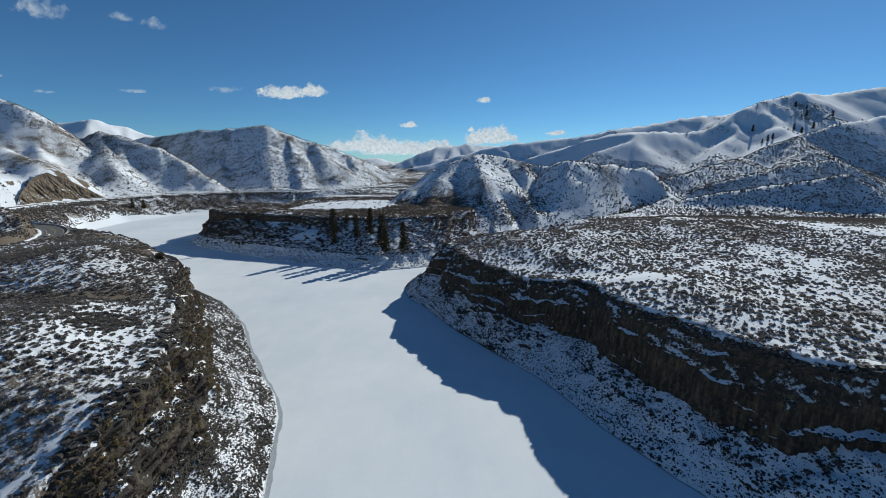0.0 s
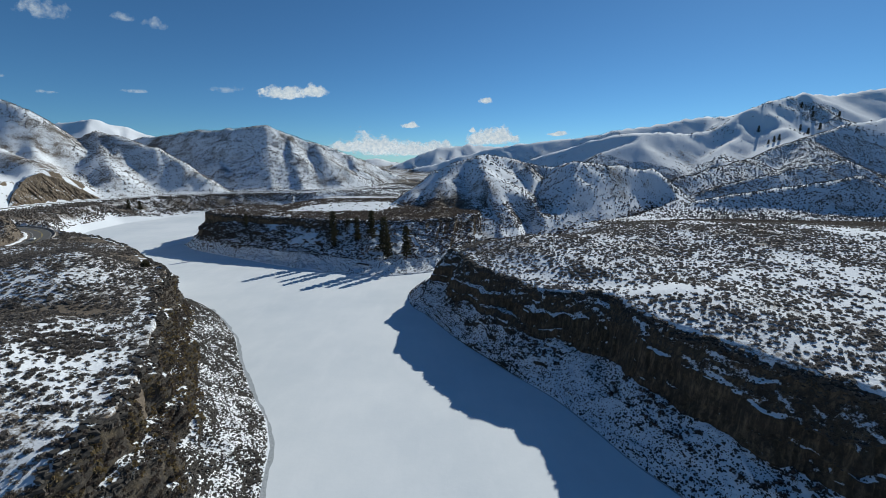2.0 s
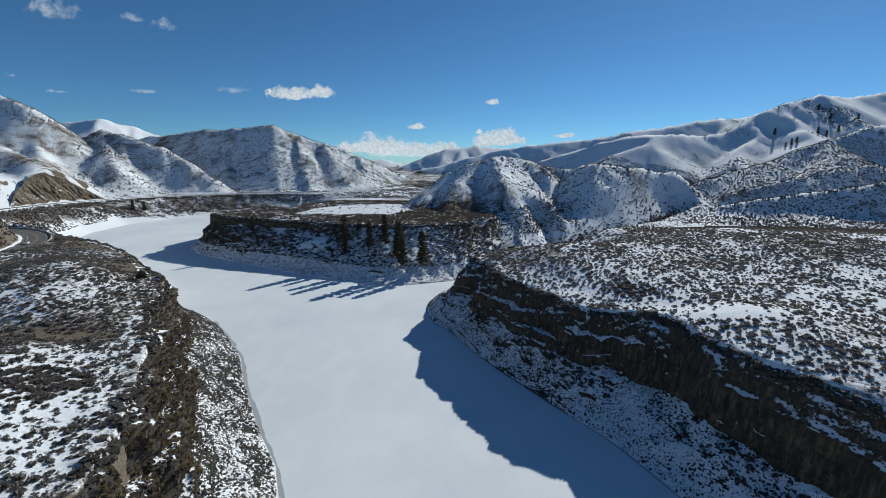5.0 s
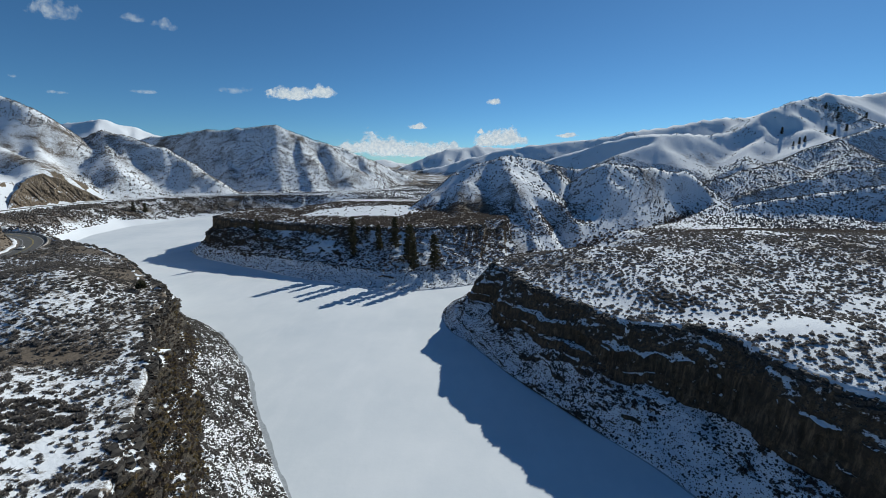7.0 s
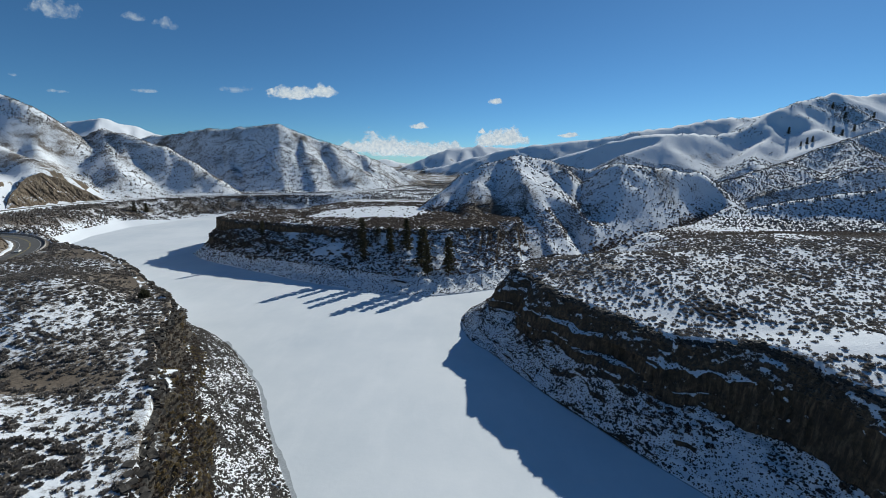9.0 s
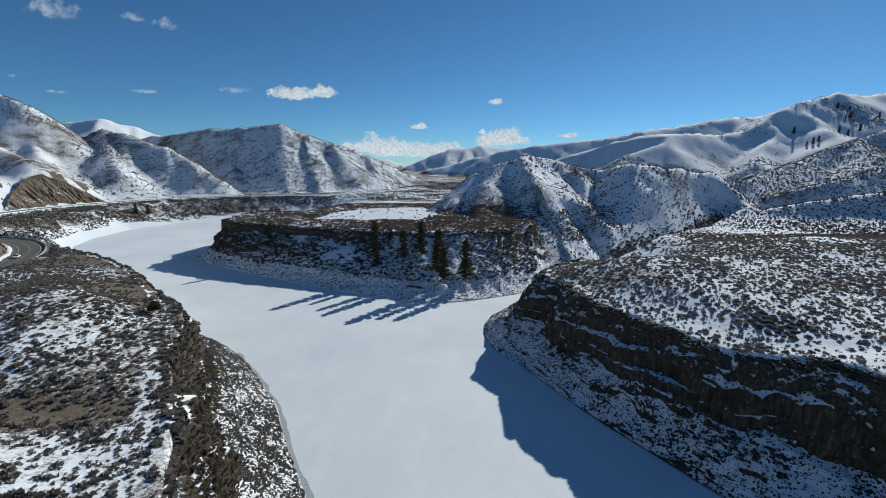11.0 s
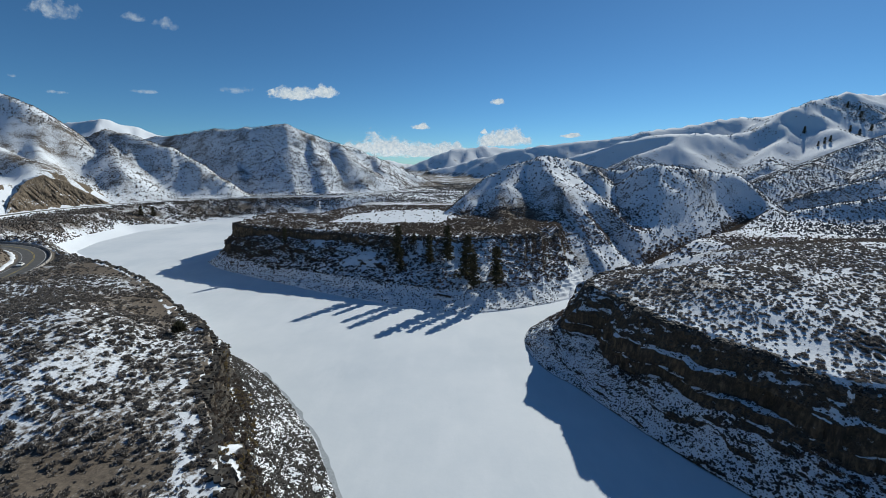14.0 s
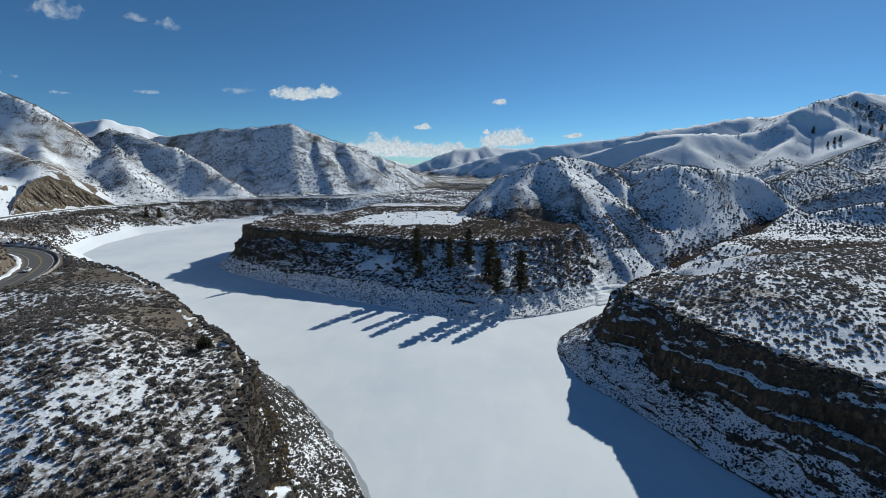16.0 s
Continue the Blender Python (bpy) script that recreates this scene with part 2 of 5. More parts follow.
# ---- the plan, in metres: frozen reservoir at z = 0 ----
LEFT_SHORE = [(-24, -80), (-26, -20), (-33, 45), (-39, 68), (-43, 81), (-47, 96), (-53, 108), (-64, 122), (-81, 147), (-91, 165), (-101, 177),
              (-111, 189), (-123, 201), (-137, 212), (-152, 220), (-200, 268), (-260, 312), (-330, 362), (-375, 395)]
LEFT_RIM = [(-72, -90, 22), (-68, -20, 22), (-62, 38, 25), (-60, 62, 31), (-63, 72, 31), (-68, 83, 31), (-74, 93, 31), (-83, 109, 31), (-97, 130, 31), (-106, 141, 31),
            (-112, 157, 31), (-121, 170, 31), (-127, 176, 31), (-135, 180, 31.5), (-148, 193, 31.5), (-172, 215, 31.5), (-203, 236, 31),
            (-243, 257, 30), (-300, 300, 28)]
FAR_SHORE = [(-392, 437), (-398, 496), (-380, 540), (-362, 575), (-340, 597), (-318, 612), (-285, 632), (-258, 652), (-240, 660)]
BACK_SHORE = [(-226, 648), (-216, 600), (-222, 520), (-243, 450), (-250, 400)]
POINT_SHORE = [(-241, 366), (-226, 350), (-202, 334), (-163, 313), (-129, 294), (-95, 279), (-70, 269), (-51, 263), (-36, 265),
               (-15, 273), (5, 283), (17, 291), (31, 301)]
POINT_RIM = [(-226, 386, 28), (-218, 373, 29), (-201, 363, 29.5), (-165, 349, 30), (-128, 338, 30), (-92, 329, 30.5), (-68, 321, 31), (-45, 321, 31),
             (-20, 328, 30.5), (0, 337, 29.5), (14, 348, 28), (24, 361, 27), (32, 380, 27)]
RIGHT_SHORE = [(17, 282), (-2, 262), (-15, 248), (-20, 237), (-21.5, 228), (-20, 214), (-15.5, 203), (-9, 195), (-4, 184), (2, 173),
               (7, 163), (18, 147), (28, 132), (36.5, 121), (43, 107), (48.5, 93), (55, 82), (60, 72.5), (64, 67), (72, 50), (85, 20), (95, -20)]
RIGHT_RIM = [(40, 262, 26), (22, 252, 27.5), (13, 244, 27.5), (7, 235, 27.5), (4, 228, 27.5), (4, 220, 27.5), (12, 213, 27.5), (10, 204, 27.5),
             (12, 195, 27.5), (17, 187, 27.5), (24, 175, 27.5), (31, 163, 27.5), (38, 151, 27.8), (52, 147, 29), (60, 140, 30.5), (61, 124, 31),
             (65, 113, 31), (73, 101, 31), (79, 90, 30.5), (89, 77, 29.5), (115, 70, 28), (146, 20, 27)]
LAKE = ([(-20, -400), (-22, -150)] + LEFT_SHORE + FAR_SHORE + BACK_SHORE + POINT_SHORE + [(40, 306), (38, 297), (27, 290)]
        + RIGHT_SHORE + [(100, -100), (105, -400)])
LEFT_TOP = [p[:2] for p in LEFT_RIM] + [(-420, 330), (-520, 200), (-420, -150), (-100, -150)]
RIGHT_TOP = [p[:2] for p in RIGHT_RIM] + [(160, -120), (700, -100), (700, 300), (440, 345), (300, 350), (200, 338), (130, 318), (80, 292)]
POINT_TOP = [p[:2] for p in POINT_RIM] + [(32, 440), (10, 500), (-60, 560), (-190, 560), (-215, 500), (-236, 440), (-240, 405)]
ROAD = [(-300, 90, 33), (-262, 150, 31), (-238, 190, 29.5), (-234, 213, 28.5), (-242, 229, 28), (-249, 242, 28), (-261, 258, 28), (-279, 274, 28),
        (-302, 287, 27.5), (-330, 294, 27), (-372, 303, 26), (-425, 340, 25), (-465, 395, 24.5), (-481, 445, 24), (-481, 490, 24),
        (-475, 524, 24), (-462, 565, 24), (-441, 606, 24), (-410, 640, 24), (-367, 668, 24), (-310, 692, 24), (-245, 716, 24),
        (-200, 750, 24.5), (-166, 793, 25), (-130, 850, 26), (-105, 930, 27)]
RAVINES = [[(40, 306, 0.5), (62, 330, 5), (76, 350, 7), (79, 378, 12), (78, 404, 20)],
           [(62, 330, 5), (88, 350, 7), (112, 372, 9), (145, 398, 10), (178, 420, 12), (212, 452, 15), (245, 484, 18), (266, 503, 21)]]
CUT = [(-522, 470, 0), (-506, 505, 0), (-492, 540, 0)]
RAMP = [(8, 286), (31, 300), (50, 322), (30, 326), (14, 302)]
SNOWFIELD = [(-150, 384), (-92, 382), (-62, 386), (-50, 420), (-66, 480), (-112, 468), (-140, 440), (-146, 405)]
SNOW_PATCHES = ((82, 139, 12, 7, 1.0), (262, 242, 46, 34, 1.0), (280, 336, 42, 9, 1.0), (125, 152, 40, 24, 0.3), (170, 190, 40, 24, 0.3))     # x, y, half-widths, how clean
HILLS = [   # crest line, side slope, roundness of the crest
    ([(-865, 700, 221), (-778, 690, 195), (-708, 670, 170), (-667, 662, 156), (-634, 660, 132), (-612, 665, 114), (-597, 670, 101)], 0.85, 8),
    ([(-820, 640, 125), (-650, 565, 93), (-574, 535, 87), (-528, 522, 75), (-506, 528, 62), (-488, 540, 46), (-476, 555, 28)], 0.8, 8),
    ([(-808, 800, 72), (-699, 760, 107), (-602, 720, 121), (-552, 715, 114), (-495, 710, 95), (-445, 700, 71), (-405, 690, 49), (-375, 690, 29)], 0.85, 6),
    ([(-602, 720, 121), (-548, 660, 86), (-490, 610, 55), (-470, 590, 33)], 0.62, 7),
    ([(-711, 950, 122), (-589, 900, 131), (-523, 890, 139), (-452, 890, 145), (-388, 904, 152), (-350, 925, 134), (-310, 945, 120),
      (-255, 970, 103), (-210, 1000, 83), (-162, 1030, 60), (-110, 1050, 38), (-76, 1070, 25)], 0.95, 5),
    ([(-388, 904, 152), (-363, 850, 104), (-336, 790, 61), (-310, 735, 27)], 0.68, 5),
    ([(-505, 890, 141), (-475, 850, 102), (-425, 790, 61), (-392, 740, 29)], 0.66, 6),
    ([(-297, 945, 116), (-259, 890, 84), (-225, 840, 51), (-200, 795, 26)], 0.6, 6),
    ([(-2010, 2000, 223), (-1850, 1950, 237), (-1710, 1900, 244), (-1550, 1850, 252), (-1531, 1900, 238), (-1481, 1950, 230), (-1390, 2000, 189)], 0.6, 8),
    ([(-1710, 1900, 244), (-1640, 1780, 190), (-1560, 1680, 140)], 0.5, 5),
    ([(-1550, 1850, 252), (-1490, 1740, 200), (-1420, 1640, 150)], 0.5, 5),
    ([(-1481, 1950, 230), (-1400, 1830, 175), (-1330, 1730, 130)], 0.5, 5),
    ([(-52, 448, 34), (-36, 470, 47), (-14, 500, 66), (18, 515, 79), (41, 523, 84), (75, 545, 81), (110, 552, 76), (138, 536, 73),
      (152, 505, 74), (150, 482, 75), (175, 495, 73), (218, 520, 73), (274, 560, 70)], (1.1, 0.85), 4),
    ([(39, 508, 84), (41, 475, 70), (43, 447, 57), (58, 428, 38), (77, 409, 20)], (0.5, 0.85), 3),
    ([(38, 475, 57), (41, 440, 45), (53, 405, 32), (61, 375, 20), (68, 342, 7)], (0.58, 0.38), 3),
    ([(62, 534, 81), (78, 500, 62), (88, 470, 45), (92, 445, 30)], (0.58, 0.6), 2),
    ([(148, 478, 76), (141, 458, 62), (139, 442, 50), (152, 434, 36), (166, 428, 24), (180, 423, 12)], (0.65, 0.62), 2),
    ([(104, 522, 73), (106, 492, 56), (98, 460, 41), (86, 430, 27)], (0.8, 0.7), 2),
    ([(11, 510, 77), (-3, 470, 58), (-11, 420, 37), (-8, 370, 28)], (0.5, 0.75), 6),
    ([(218, 520, 73), (243, 520, 56), (255, 510, 40)], 0.6, 6),
    ([(301, 600, 41), (384, 650, 57), (474, 720, 71), (580, 800, 83), (685, 870, 112), (763, 900, 129), (863, 930, 157), (1085, 1000, 195)], 0.66, 4),
    ([(321, 560, 30), (367, 560, 45), (426, 567, 58), (511, 600, 70), (609, 640, 81)], 0.66, 4),
    ([(298, 480, 34), (364, 490, 42), (431, 500, 50), (495, 500, 63)], 0.62, 5),
    ([(1012, 1400, 254), (934, 1380, 218), (850, 1350, 181), (732, 1320, 168), (622, 1303, 169), (540, 1340, 162), (461, 1400, 141),
      (369, 1450, 111), (288, 1500, 81)], 0.64, 2),
    ([(1088, 1500, 271), (1069, 1600, 254), (954, 1590, 246), (860, 1580, 229), (742, 1580, 209), (643, 1580, 198), (545, 1583, 176),
      (422, 1650, 166), (294, 1700, 149), (161, 1800, 126), (22, 1900, 86), (-197, 2100, 35)], 0.52, 2),
    ([(996, 1400, 249), (1100, 1450, 285), (1237, 1500, 315), (1414, 1600, 322), (1525, 1620, 338), (1865, 1700, 402), (2412, 1800, 425)], 0.6, 3),
    ([(935, 1375, 220), (893, 1264, 165), (780, 1170, 122), (688, 1050, 82)], 0.55, 2),
    ([(935, 1375, 220), (955, 1310, 190), (985, 1255, 158), (1010, 1190, 130)], (0.6, 0.7), 2),
    ([(622, 1303, 169), (560, 1240, 138), (440, 1180, 105), (380, 1120, 80)], 0.52, 2),
    ([(1044, 1420, 264), (984, 1250, 185), (919, 1100, 145)], 0.5, 5),
    ([(1237, 1500, 315), (1182, 1300, 215), (1133, 1150, 157)], 0.5, 3),
    ([(-419, 2900, 22), (-258, 2850, 88), (-143, 2830, 137), (-49, 2815, 170), (64, 2850, 176), (161, 2900, 198), (367, 3000, 185), (791, 3100, 168)], 0.5, 6),
    ([(-1168, 4200, 47), (-881, 4200, 78), (-710, 4200, 112), (-569, 4200, 75), (-370, 4200, 55), (-30, 4200, 70)], 0.3, 20),
    ([(-667, 662, 151), (-620, 620, 105), (-575, 575, 80)], 0.95, 6),
    ([(-350, 925, 134), (-318, 860, 92), (-290, 810, 58), (-262, 755, 27)], 0.66, 5),
    ([(-230, 985, 92), (-200, 930, 60), (-170, 880, 30)], 0.6, 6),
    ([(-560, 716, 115), (-530, 660, 75), (-505, 620, 42)], 0.66, 6),
    ([(174, 494, 73), (186, 480, 54), (198, 466, 33), (207, 456, 16)], (0.5, 0.9), 2),
    ([(196, 507, 73), (210, 499, 54), (226, 490, 33), (240, 482, 18)], (0.45, 0.9), 2),
    ([(232, 530, 72), (248, 524, 54), (268, 518, 34), (282, 514, 22)], (0.45, 0.9), 2),
    ([(-14, 500, 66), (-34, 460, 44), (-42, 425, 30)], (0.5, 0.9), 5),
    ([(580, 800, 83), (540, 740, 70), (480, 690, 52)], 0.5, 6),
    ([(763, 900, 129), (700, 800, 100), (620, 720, 75)], 0.5, 6),
    ([(474, 720, 71), (430, 670, 55), (380, 620, 40)], 0.5, 6),
    ([(-143, 2830, 137), (-160, 2700, 90), (-170, 2600, 50)], (0.42, 0.6), 4),
    ([(-49, 2815, 170), (-70, 2680, 110), (-90, 2560, 60)], (0.42, 0.6), 4),
    ([(64, 2850, 176), (40, 2700, 120), (10, 2560, 70)], (0.42, 0.6), 4),
    ([(-420, 190, 62), (-345, 215, 52), (-300, 236, 52), (-280, 243, 47), (-268, 244, 40)], 0.95, 4),
    ([(-610, 560, 95), (-535, 520, 74), (-505, 502, 59)], 0.8, 6),
    ([(-1500, -600, 190), (-900, -300, 150), (-700, 200, 140), (-900, 600, 180)], 0.4, 40),
    ([(1500, -700, 220), (1000, -200, 180), (1300, 500, 200), (1900, 1200, 330)], 0.4, 40),
    ([(-900, -1500, 210), (0, -1300, 160), (900, -1500, 220)], 0.4, 50),
]


def height(px, py):
    """The lie of the land, without the rimrock faces."""
    far = np.hypot(px + 60, py - 300)
    gully = fbm(px / 60, py / 60, 4, 3)
    wx, wy = px + 6 * fbm(px / 90, py / 90, 3, 11), py + 6 * fbm(px / 90, py / 90, 3, 12)
    near = far < 1500
    shore = np.full(px.shape, 400.0)
    shore[near] = -inside(px[near], py[near], LAKE)
    steep = np.where(px < -255, 0.62, 0.28)
    base = np.where(shore < 0, np.maximum(shore * 0.35, -8), np.where(shore < 12, shore * 0.14, 1.7 + (shore - 12) * steep))
    base = np.minimum(base, np.where(px < -255, 22, 24) + 1.5 * gully)
    base = np.where(shore > 300, 22 + 5 * gully, base)
    out = base
    hills = np.full(px.shape, -50.0)
    for pts, slope, crest in HILLS:
        k = 2.5 if np.hypot(pts[0][0], pts[0][1]) < 1100 else 5
        hills = smax(hills, ridge(wx, wy, pts, slope, crest), k)
    rise = np.clip((hills - 26) / 40, 0, 1)
    cut, _ = along(px, py, CUT)
    # wind-cut ribs running down the far mountains
    rib = np.abs(fbm(px / 95 + 0.35 * py / 95, py / 330, 4, 15))
    sculpt = rise * smoothstep(1000, 1250, far) * (13 * (0.22 - rib) + 3 * fbm(px / 45, py / 90, 3, 16))
    hills = hills + rise * (4.5 * gully + 2.2 * fbm(px / 17, py / 17, 3, 5)) * np.where(far > 900, 0.55, 1.0) + sculpt
    hills = np.minimum(hills, 2 + (shore - 4) * 0.9)
    out = smax(out, hills, 8)
    for top, level in ((LEFT_TOP, 0), (RIGHT_TOP, 1), (POINT_TOP, 2)):
        d = np.full(px.shape, -300.0)
        d[near] = inside(px[near], py[near], top)
        if level == 0:
            z = 31.2 + smoothstep(0, 28, d) * (1.5 + 8 * np.exp(-((px + 148) ** 2 + (py - 152) ** 2) / 1300)
                                               + 6 * np.exp(-((px + 100) ** 2 + (py - 74) ** 2) / 800))
            z = z - 1.6 * np.exp(-((py - 112 - 0.1 * (px + 120)) / 9) ** 2) * smoothstep(2, 20, d)
            z = z - 9 * smoothstep(60, 30, py) * smoothstep(-135, -95, px)
            land = np.zeros(px.shape)
        elif level == 1:
            z = 27.9 + 3.0 * smoothstep(156, 136, py) * smoothstep(130, 80, px) + smoothstep(0, 30, d) * (2.6 + 7 * np.exp(-((px - 190) ** 2 / 14000 + (py - 258) ** 2 / 3600))
                                               + 3 * np.exp(-((px - 60) ** 2 + (py - 222) ** 2) / 1500))
            land = smoothstep(35, 80, px) * smoothstep(235, 270, py)
        else:
            z = 29.6 + 0.004 * np.clip(px + 200, 0, 250)
            land = np.maximum(smoothstep(10, 50, px), smoothstep(440, 500, py))
        z = z + 0.8 * fbm(px / 22, py / 22, 4, 21 + level) * smoothstep(0, 12, d)
        fall = 5.0 + (0.5 - 5.0) * land
        edge = np.where(d > 0, -0.7 * np.exp(-d / 6.0), -0.7 + fall * d - 4 * (1 - land) * smoothstep(0, 1.5, -d))
        top_z = np.where(d > -60, z + edge, -50)
        top_z = np.where(land > 0, np.minimum(top_z, 0.5 + 0.45 * shore), top_z)
        out = smax(out, top_z, 1.2)
    for line in RAVINES:
        rv, vz = np.full(px.shape, 999.0), np.zeros(px.shape)
        rv[near], vz[near] = along(px[near], py[near], line)
        out = np.where(rv < 60, -smax(-out, -(vz + 1.0 * np.maximum(rv - 3, 0) + 30 * smoothstep(20, 60, rv)), 2), out)
    out = np.where((px < -225) & (py > 340) & (shore < 80), np.minimum(out, 22.6 + 0.8 * gully), out)
    # the road bench
    rd, rz = np.full(px.shape, 999.0), np.zeros(px.shape)
    rd[near], rz[near] = along(px[near], py[near], ROAD)
    rz = rz - 0.25
    bench = 1 - smoothstep(7.5, np.where(py > 330, 42 - 14 * (1 - smoothstep(25, 60, cut)), 14.0), rd)
    out = out * (1 - bench) + rz * bench
    return out + 0.25 * fbm(px / 5, py / 5, 3, 31) * np.where((rd > 9) & (shore > 1), 1, 0), shore, rd


def cover(px, py, z, shore, rd):
    """Above 0: bare brown ground, below 0: clean snow."""
    c = 0.35 * fbm(px / 35, py / 35, 3, 41)
    near_top = np.maximum(inside(px, py, LEFT_TOP), inside(px, py, RIGHT_TOP))
    c = c + 0.08 * smoothstep(-5, 10, near_top) + 0.06 * np.exp(-((px + 140) ** 2 + (py - 150) ** 2) / 900)
    c = c + 0.07 * smoothstep(-5, 10, inside(px, py, LEFT_TOP))
    c = c + 0.05 * smoothstep(27, 40, z) * smoothstep(1100, 900, py)
    c = c + 0.3 * smoothstep(850, 950, py) * smoothstep(45, 30, z)
    c = c + 0.07 * smoothstep(120, 180, px) * smoothstep(345, 320, py)
    c = c - 0.05 * smoothstep(20, 60, px) * smoothstep(345, 320, py)
    d = inside(px, py, SNOWFIELD)
    on_point = smoothstep(-2, 12, inside(px, py, POINT_TOP))
    c = c + 0.2 * on_point * (1 - smoothstep(33, 38, z))
    c = np.where(d > -3, c - 1.6 * smoothstep(-3, 3, d), c)
    for x, y, rx, ry, clean in SNOW_PATCHES:
        e = ((px - x) / rx) ** 2 + ((py - y) / ry) ** 2
        c = c - clean * np.exp(-e * 1.2)
    c = c + 0.34 * np.exp(-((py - 112 - 0.1 * (px + 120)) / 6.0) ** 2) * smoothstep(-88, -98, px)
    c = np.where((shore > 0) & (shore < 9) & (px < -225), -1.2, c)
    c = c + 0.32 * (1 - smoothstep(8, 20, rd)) * smoothstep(300, 250, py)
    bank = (z < 23.3) * smoothstep(13, 18, shore) * (1 - smoothstep(70, 100, shore)) * smoothstep(-250, -270, px) * smoothstep(340, 380, py)
    c = c + 0.26 * bank
    c = c + 0.10 * np.exp(-((px - 5) / 45) ** 2 - ((py - 405) / 45) ** 2)
    rim_l = inside(px, py, LEFT_TOP)
    c = c + 0.3 * np.exp(-np.abs(rim_l) / 4.0) * (px > -200)
    c = c + 0.26 * np.exp(-np.abs(rim_l - 4) / 9.0) * smoothstep(160, 185, py) * (px > -262)
    c = c + 0.05 * smoothstep(-250, -300, px) * smoothstep(30, 45, z) * smoothstep(380, 450, py)
    c = c + 0.2 * smoothstep(58, 40, py) * smoothstep(0, 25, py) * smoothstep(-130, -95, px) * (px < -40)
    smooth_snow = smoothstep(95, 150, z) * smoothstep(1000, 1150, py)
    c = c - 0.45 * smooth_snow
    c = c - 0.9 * smoothstep(-650, -760, px) * smoothstep(80, 130, z)
    return np.clip(c, -1.5, 1.2)


# ---- ground: one sheet to the horizon, finer ahead ----
turns = np.radians(np.concatenate([np.arange(-180, -66, 4.0), np.arange(-66, 66, 0.25), np.arange(66, 181, 4.0)]))
reach = 9.0 * 1.0145 ** np.arange(0, 438)
GX = -30 + np.outer(reach, np.sin(turns))
GY = 8 + np.outer(reach, np.cos(turns))
gx, gy = GX.ravel(), GY.ravel()
gz, g_shore, g_road = height(gx, gy)
faces = grid_faces(len(reach), len(turns))
me = mesh_from("ground", np.stack([gx, gy, gz], 1), faces[:, ::-1], [GROUND], True)
attribute(me, "cover", cover(gx, gy, gz, g_shore, g_road))
attribute(me, "rock", gz * 0)
ground = tagged(new("ground", me), "snow-dusted sagebrush hills and terraces round a frozen reservoir", "ground", kind="structure")

bm = bmesh.new()
for x, y in ((-470, -500), (200, -500), (200, 320), (-150, 760), (-470, 760)):
    bm.verts.new((x, y, 0))
bm.faces.new(bm.verts)
me = bpy.data.meshes.new("water")
bm.to_mesh(me)
bm.free()
me.materials.append(ICE)
tagged(new("water", me), "frozen reservoir under smooth wind-packed white snow", "lake ice", kind="structure")


# ---- rimrock faces between shore and rim ----
def resample(pts):
    p = np.array(pts, float)
    # round the corners of the line a little
    for _ in range(2):
        q = np.empty((2 * len(p) - 2, p.shape[1]))
        q[0::2], q[1::2] = 0.75 * p[:-1] + 0.25 * p[1:], 0.25 * p[:-1] + 0.75 * p[1:]
        p = np.vstack([p[:1], q, p[-1:]])
    return p, np.concatenate([[0], np.cumsum(np.hypot(*np.diff(p[:, :2], axis=0).T))])


def face_line(shore, rim, step):
    s, ds = resample(shore)
    r, dr = resample(rim)
    total = ds[-1]
    u = np.linspace(0, 1, int(total / step))
    k = np.linspace(0, 1, len(s))
    S = np.stack([np.interp(u, ds / total, s[:, i]) for i in range(2)], 1)
    key = np.interp(u, ds / total, k)
    R = np.stack([np.interp(key, k, r[:, i]) for i in range(3)], 1)
    return S, R, u * total


